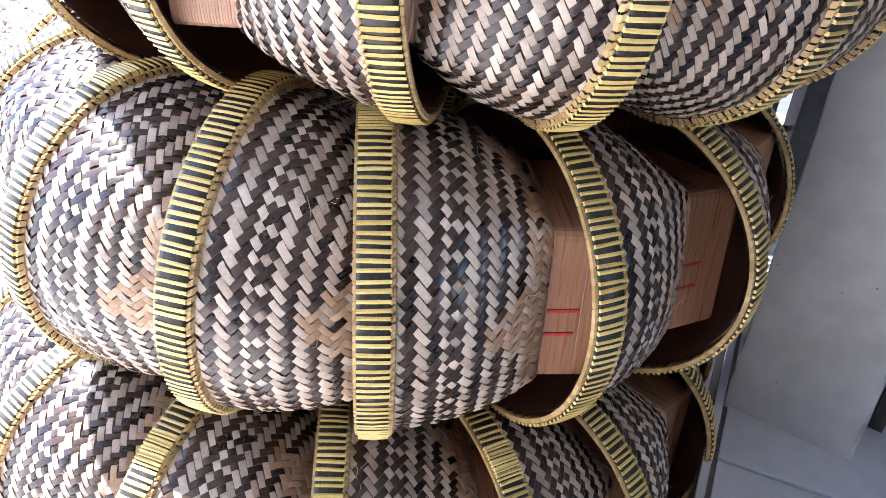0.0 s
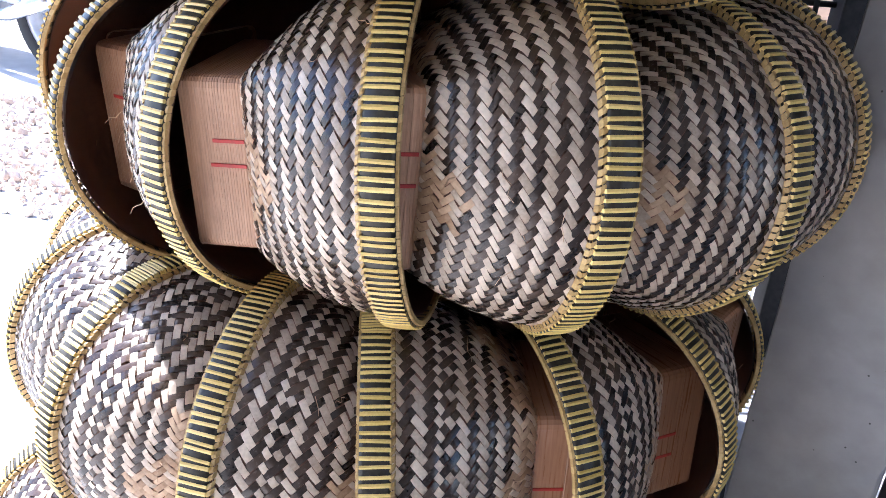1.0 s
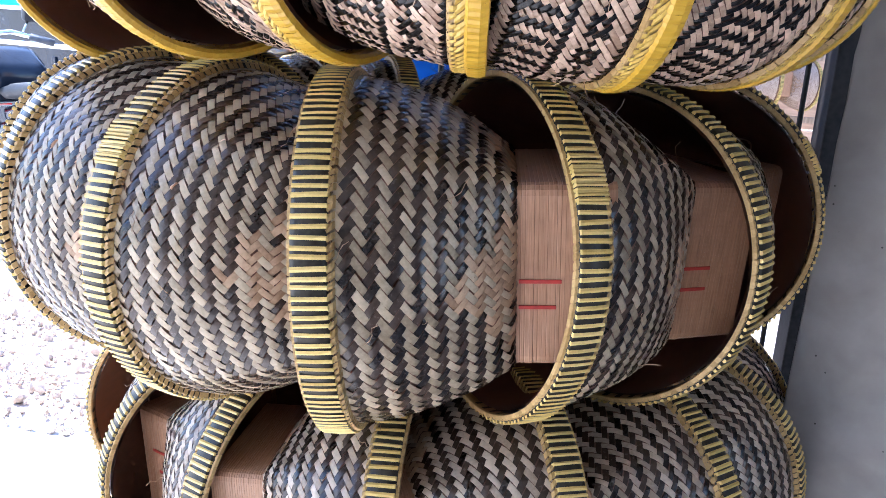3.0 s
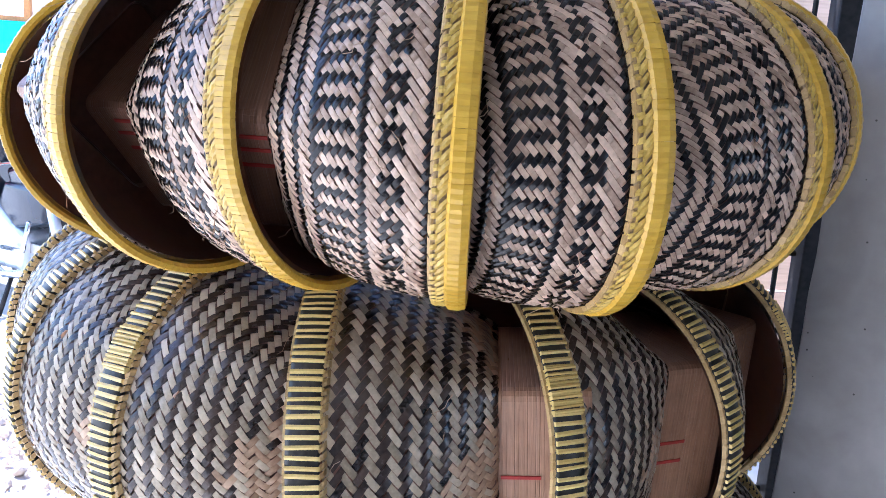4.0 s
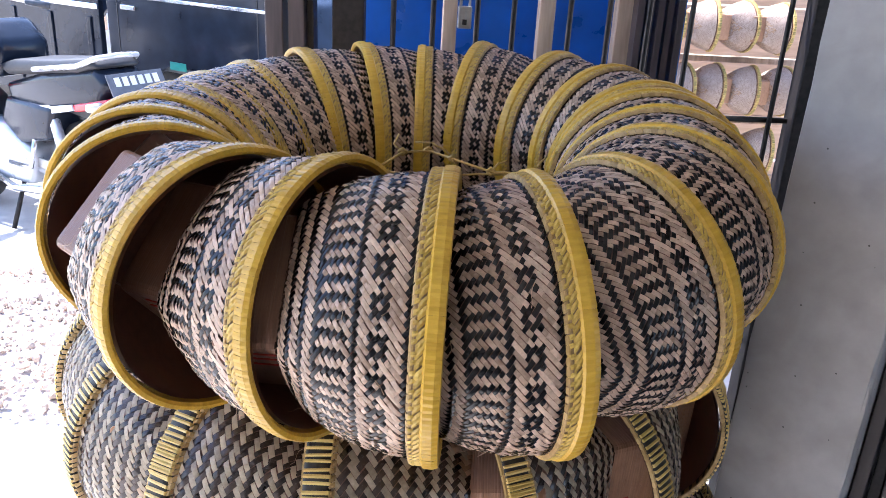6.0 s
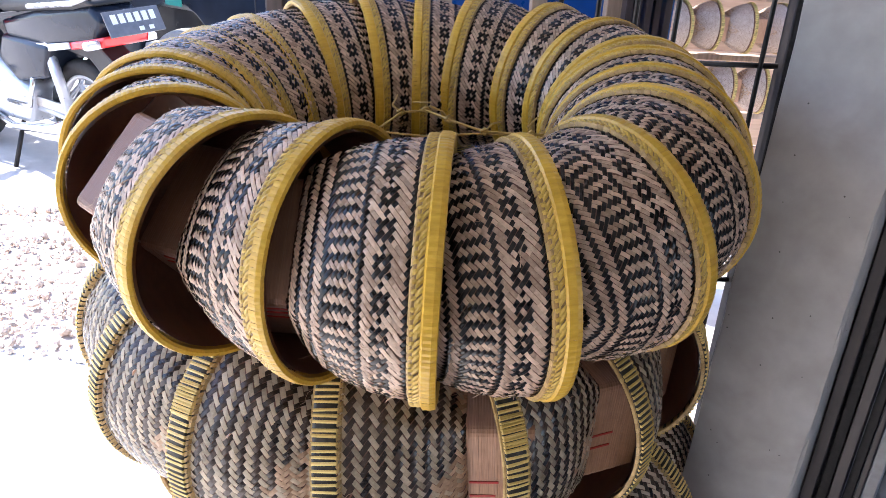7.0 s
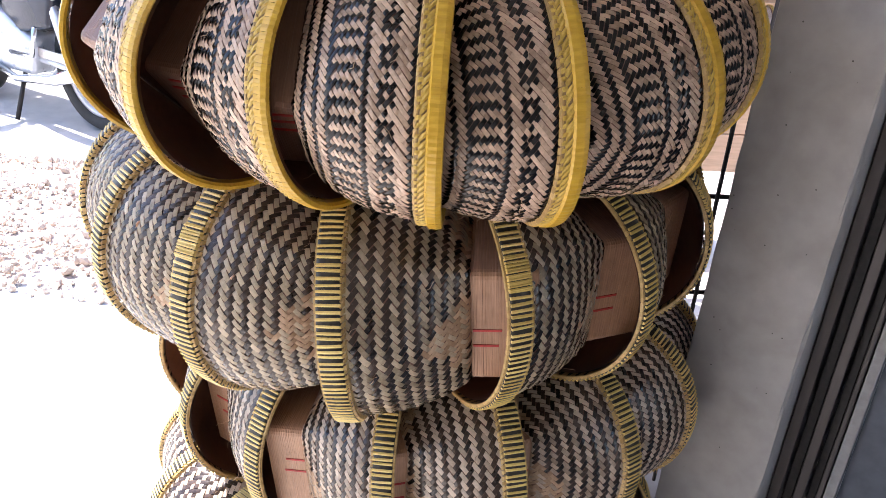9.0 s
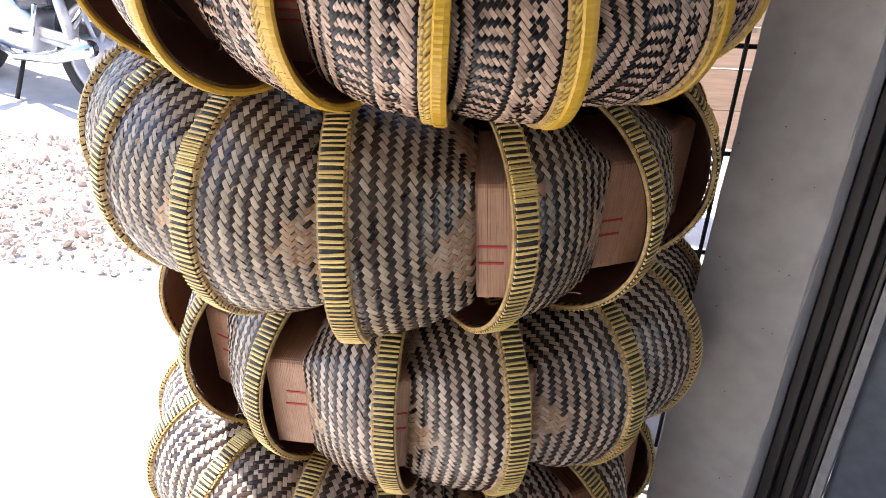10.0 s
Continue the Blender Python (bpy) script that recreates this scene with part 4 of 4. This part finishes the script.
part("bonnet", prism([(0.86, 0.34), (1.02, 0.40), (1.02, 0.90), (0.86, 1.20), (0.70, 1.26), (0.70, 0.34)], 0.0, 1.50, 0.03), CARBLACK, trk, "black front", True)
ws = part("windscreen", prism([(0.70, 1.275), (0.715, 1.275), (0.42, 1.79), (0.405, 1.79)], 0.06, 1.44), PANE, trk, "clear windscreen")
ws.visible_shadow = False
part("bed_floor", box(2.7, 1.42, 0.05, (-2.05, 0.75, 0.62), 0.005), GREYPLASTIC, trk)
part("tailgate", box(0.04, 1.50, 0.66, (-3.42, 0.75, 0.96), 0.006), CARBLACK, trk)
part("cab_back", box(0.03, 1.42, 0.9, (-0.60, 0.75, 0.85), 0.006), CARBLACK, trk)
part("seat", prism([(-0.5, 0.7), (0.05, 0.7), (0.05, 0.85), (-0.3, 0.88), (-0.42, 1.38), (-0.52, 1.38)], 0.12, 1.38, 0.03), GREYPLASTIC, trk, "grey bench seat", True)
part("steering_wheel", tube([(0.38 + 0.05 * math.sin(a * 0.5236), 0.4 + 0.17 * math.cos(a * 0.5236), 1.20 + 0.15 * math.sin(a * 0.5236)) for a in range(12)], 0.012, 8, None, True), GREYPLASTIC, trk, "", True)
sm = part("side_mirror", box(0.15, 0.06, 0.19, (0.58, -0.16, 1.39), 0.02), BLACKVINYL, trk, "black side mirror")
part("mirror_arm", tube([(0.60, 0.0, 1.29), (0.54, -0.12, 1.31)], 0.012, 6), GREYPLASTIC, sm)
for y, sgn in ((0.0, -1), (1.46, 1)):
    yo = y - 0.012 if sgn < 0 else y + 0.057
    part("door_handle", box(0.13, 0.022, 0.030, (-0.40, yo, 1.10), 0.006), CHROME, trk, "bright door handle")
    for x in (-0.52, 0.66):
        part("door_seam", box(0.008, 0.004, 0.62, (x, y - 0.001 if sgn < 0 else y + 0.046, 0.92), 0.001), BLACKVINYL, trk)
for i in range(7):
    part("bed_rib", box(0.045, 0.014, 0.50, (-3.2 + 0.40 * i, -0.004, 0.76), 0.004), CARBLACK, trk, "pressed rib of the cargo bed")
part("sticker", box(0.14, 0.003, 0.05, (0.0, -0.004, 0.78), 0.001), TEAL, trk, "small teal sticker")

# rubble strip in the yard
rs = random.Random(21)
mound = bmesh.new()
nx, ny = 26, 22
grid = []
for i in range(nx + 1):
    row = []
    for j in range(ny + 1):
        u, v = i / nx, j / ny
        x, y = -3.6 + 2.75 * u, 2.20 + 1.15 * v + 0.35 * (1 - u)
        edge = max(0.0, math.sin(math.pi * u) ** 0.5 * math.sin(math.pi * v) ** 0.6)
        row.append(mound.verts.new((x, y, -0.004 + edge * (0.045 + 0.035 * noise.noise(Vector((x * 3, y * 3, 0)))))))
    grid.append(row)
for i in range(nx):
    for j in range(ny):
        mound.faces.new((grid[i][j], grid[i + 1][j], grid[i + 1][j + 1], grid[i][j + 1]))
tagged(part("rubble_bed", mound, SOIL, None, "", True), "low bed of pale brown soil in the yard", "soil", "", "stuff")
verts, faces = [], []
ico = bmesh.new()
bmesh.ops.create_icosphere(ico, subdivisions=1, radius=1)
iv = [v.co.copy() for v in ico.verts]
for v in ico.verts:
    v.index = list(ico.verts).index(v)
itf = [[v.index for v in f.verts] for f in ico.faces]
ico.free()
for _ in range(3400):
    u, v = rs.random(), rs.random()
    x, y = -3.6 + 2.75 * u, 2.16 + 1.22 * v + 0.35 * (1 - u)
    sz = rs.uniform(0.006, 0.016) * (1.0 if rs.random() < 0.88 else 1.8)
    edge = max(0.0, math.sin(math.pi * u) ** 0.5 * math.sin(math.pi * v) ** 0.6) if 0 <= v <= 1 else 0
    base = len(verts)
    rot = Euler((rs.uniform(0, 6), rs.uniform(0, 6), rs.uniform(0, 6))).to_matrix()
    sc = Vector((rs.uniform(0.7, 1.4), rs.uniform(0.6, 1.1), rs.uniform(0.4, 0.8)))
    for c in iv:
        k = rot @ Vector((c.x * sc.x, c.y * sc.y, c.z * sc.z)) * sz * rs.uniform(0.8, 1.15)
        verts.append((x + k.x, y + k.y, max(0.0, edge * 0.05) + 0.3 * sz + k.z))
    faces += [[base + q for q in f] for f in itf]
tagged(part("rubble", (verts, faces), RUBBLE), "loose pale stones scattered over the yard", "rubble", "", "stuff")

# far side of the yard
slab("wall_far", box(16, 0.25, 4.2, (-6.5, 12.0, 2.1), 0.01), WHITEWALL, "pale sunlit wall across the yard", "wall")
far = thing("market_stall", "orange timber stall with a turquoise board across the yard", "stall", pose(-5.0, 9.3, 0))
for x in (-0.5, 0.28, 0.9):
    part("post", box(0.07, 0.07, 2.6, (x, 0, 1.3), 0.006), ORANGE, far)
for z in (1.75, 2.05):
    part("beam", box(1.6, 0.05, 0.07, (0.2, 0, z), 0.006), ORANGE, far)
part("board", box(0.55, 0.03, 0.36, (0.18, -0.06, 1.55), 0.006), CYAN, far, "turquoise board")
part("roof", box(2.0, 1.2, 0.04, (0.2, 0.2, 2.62), 0.006), ROOFING, far)
part("counter", box(1.6, 0.5, 0.9, (0.2, 0.3, 0.45), 0.01), WOOD, far)
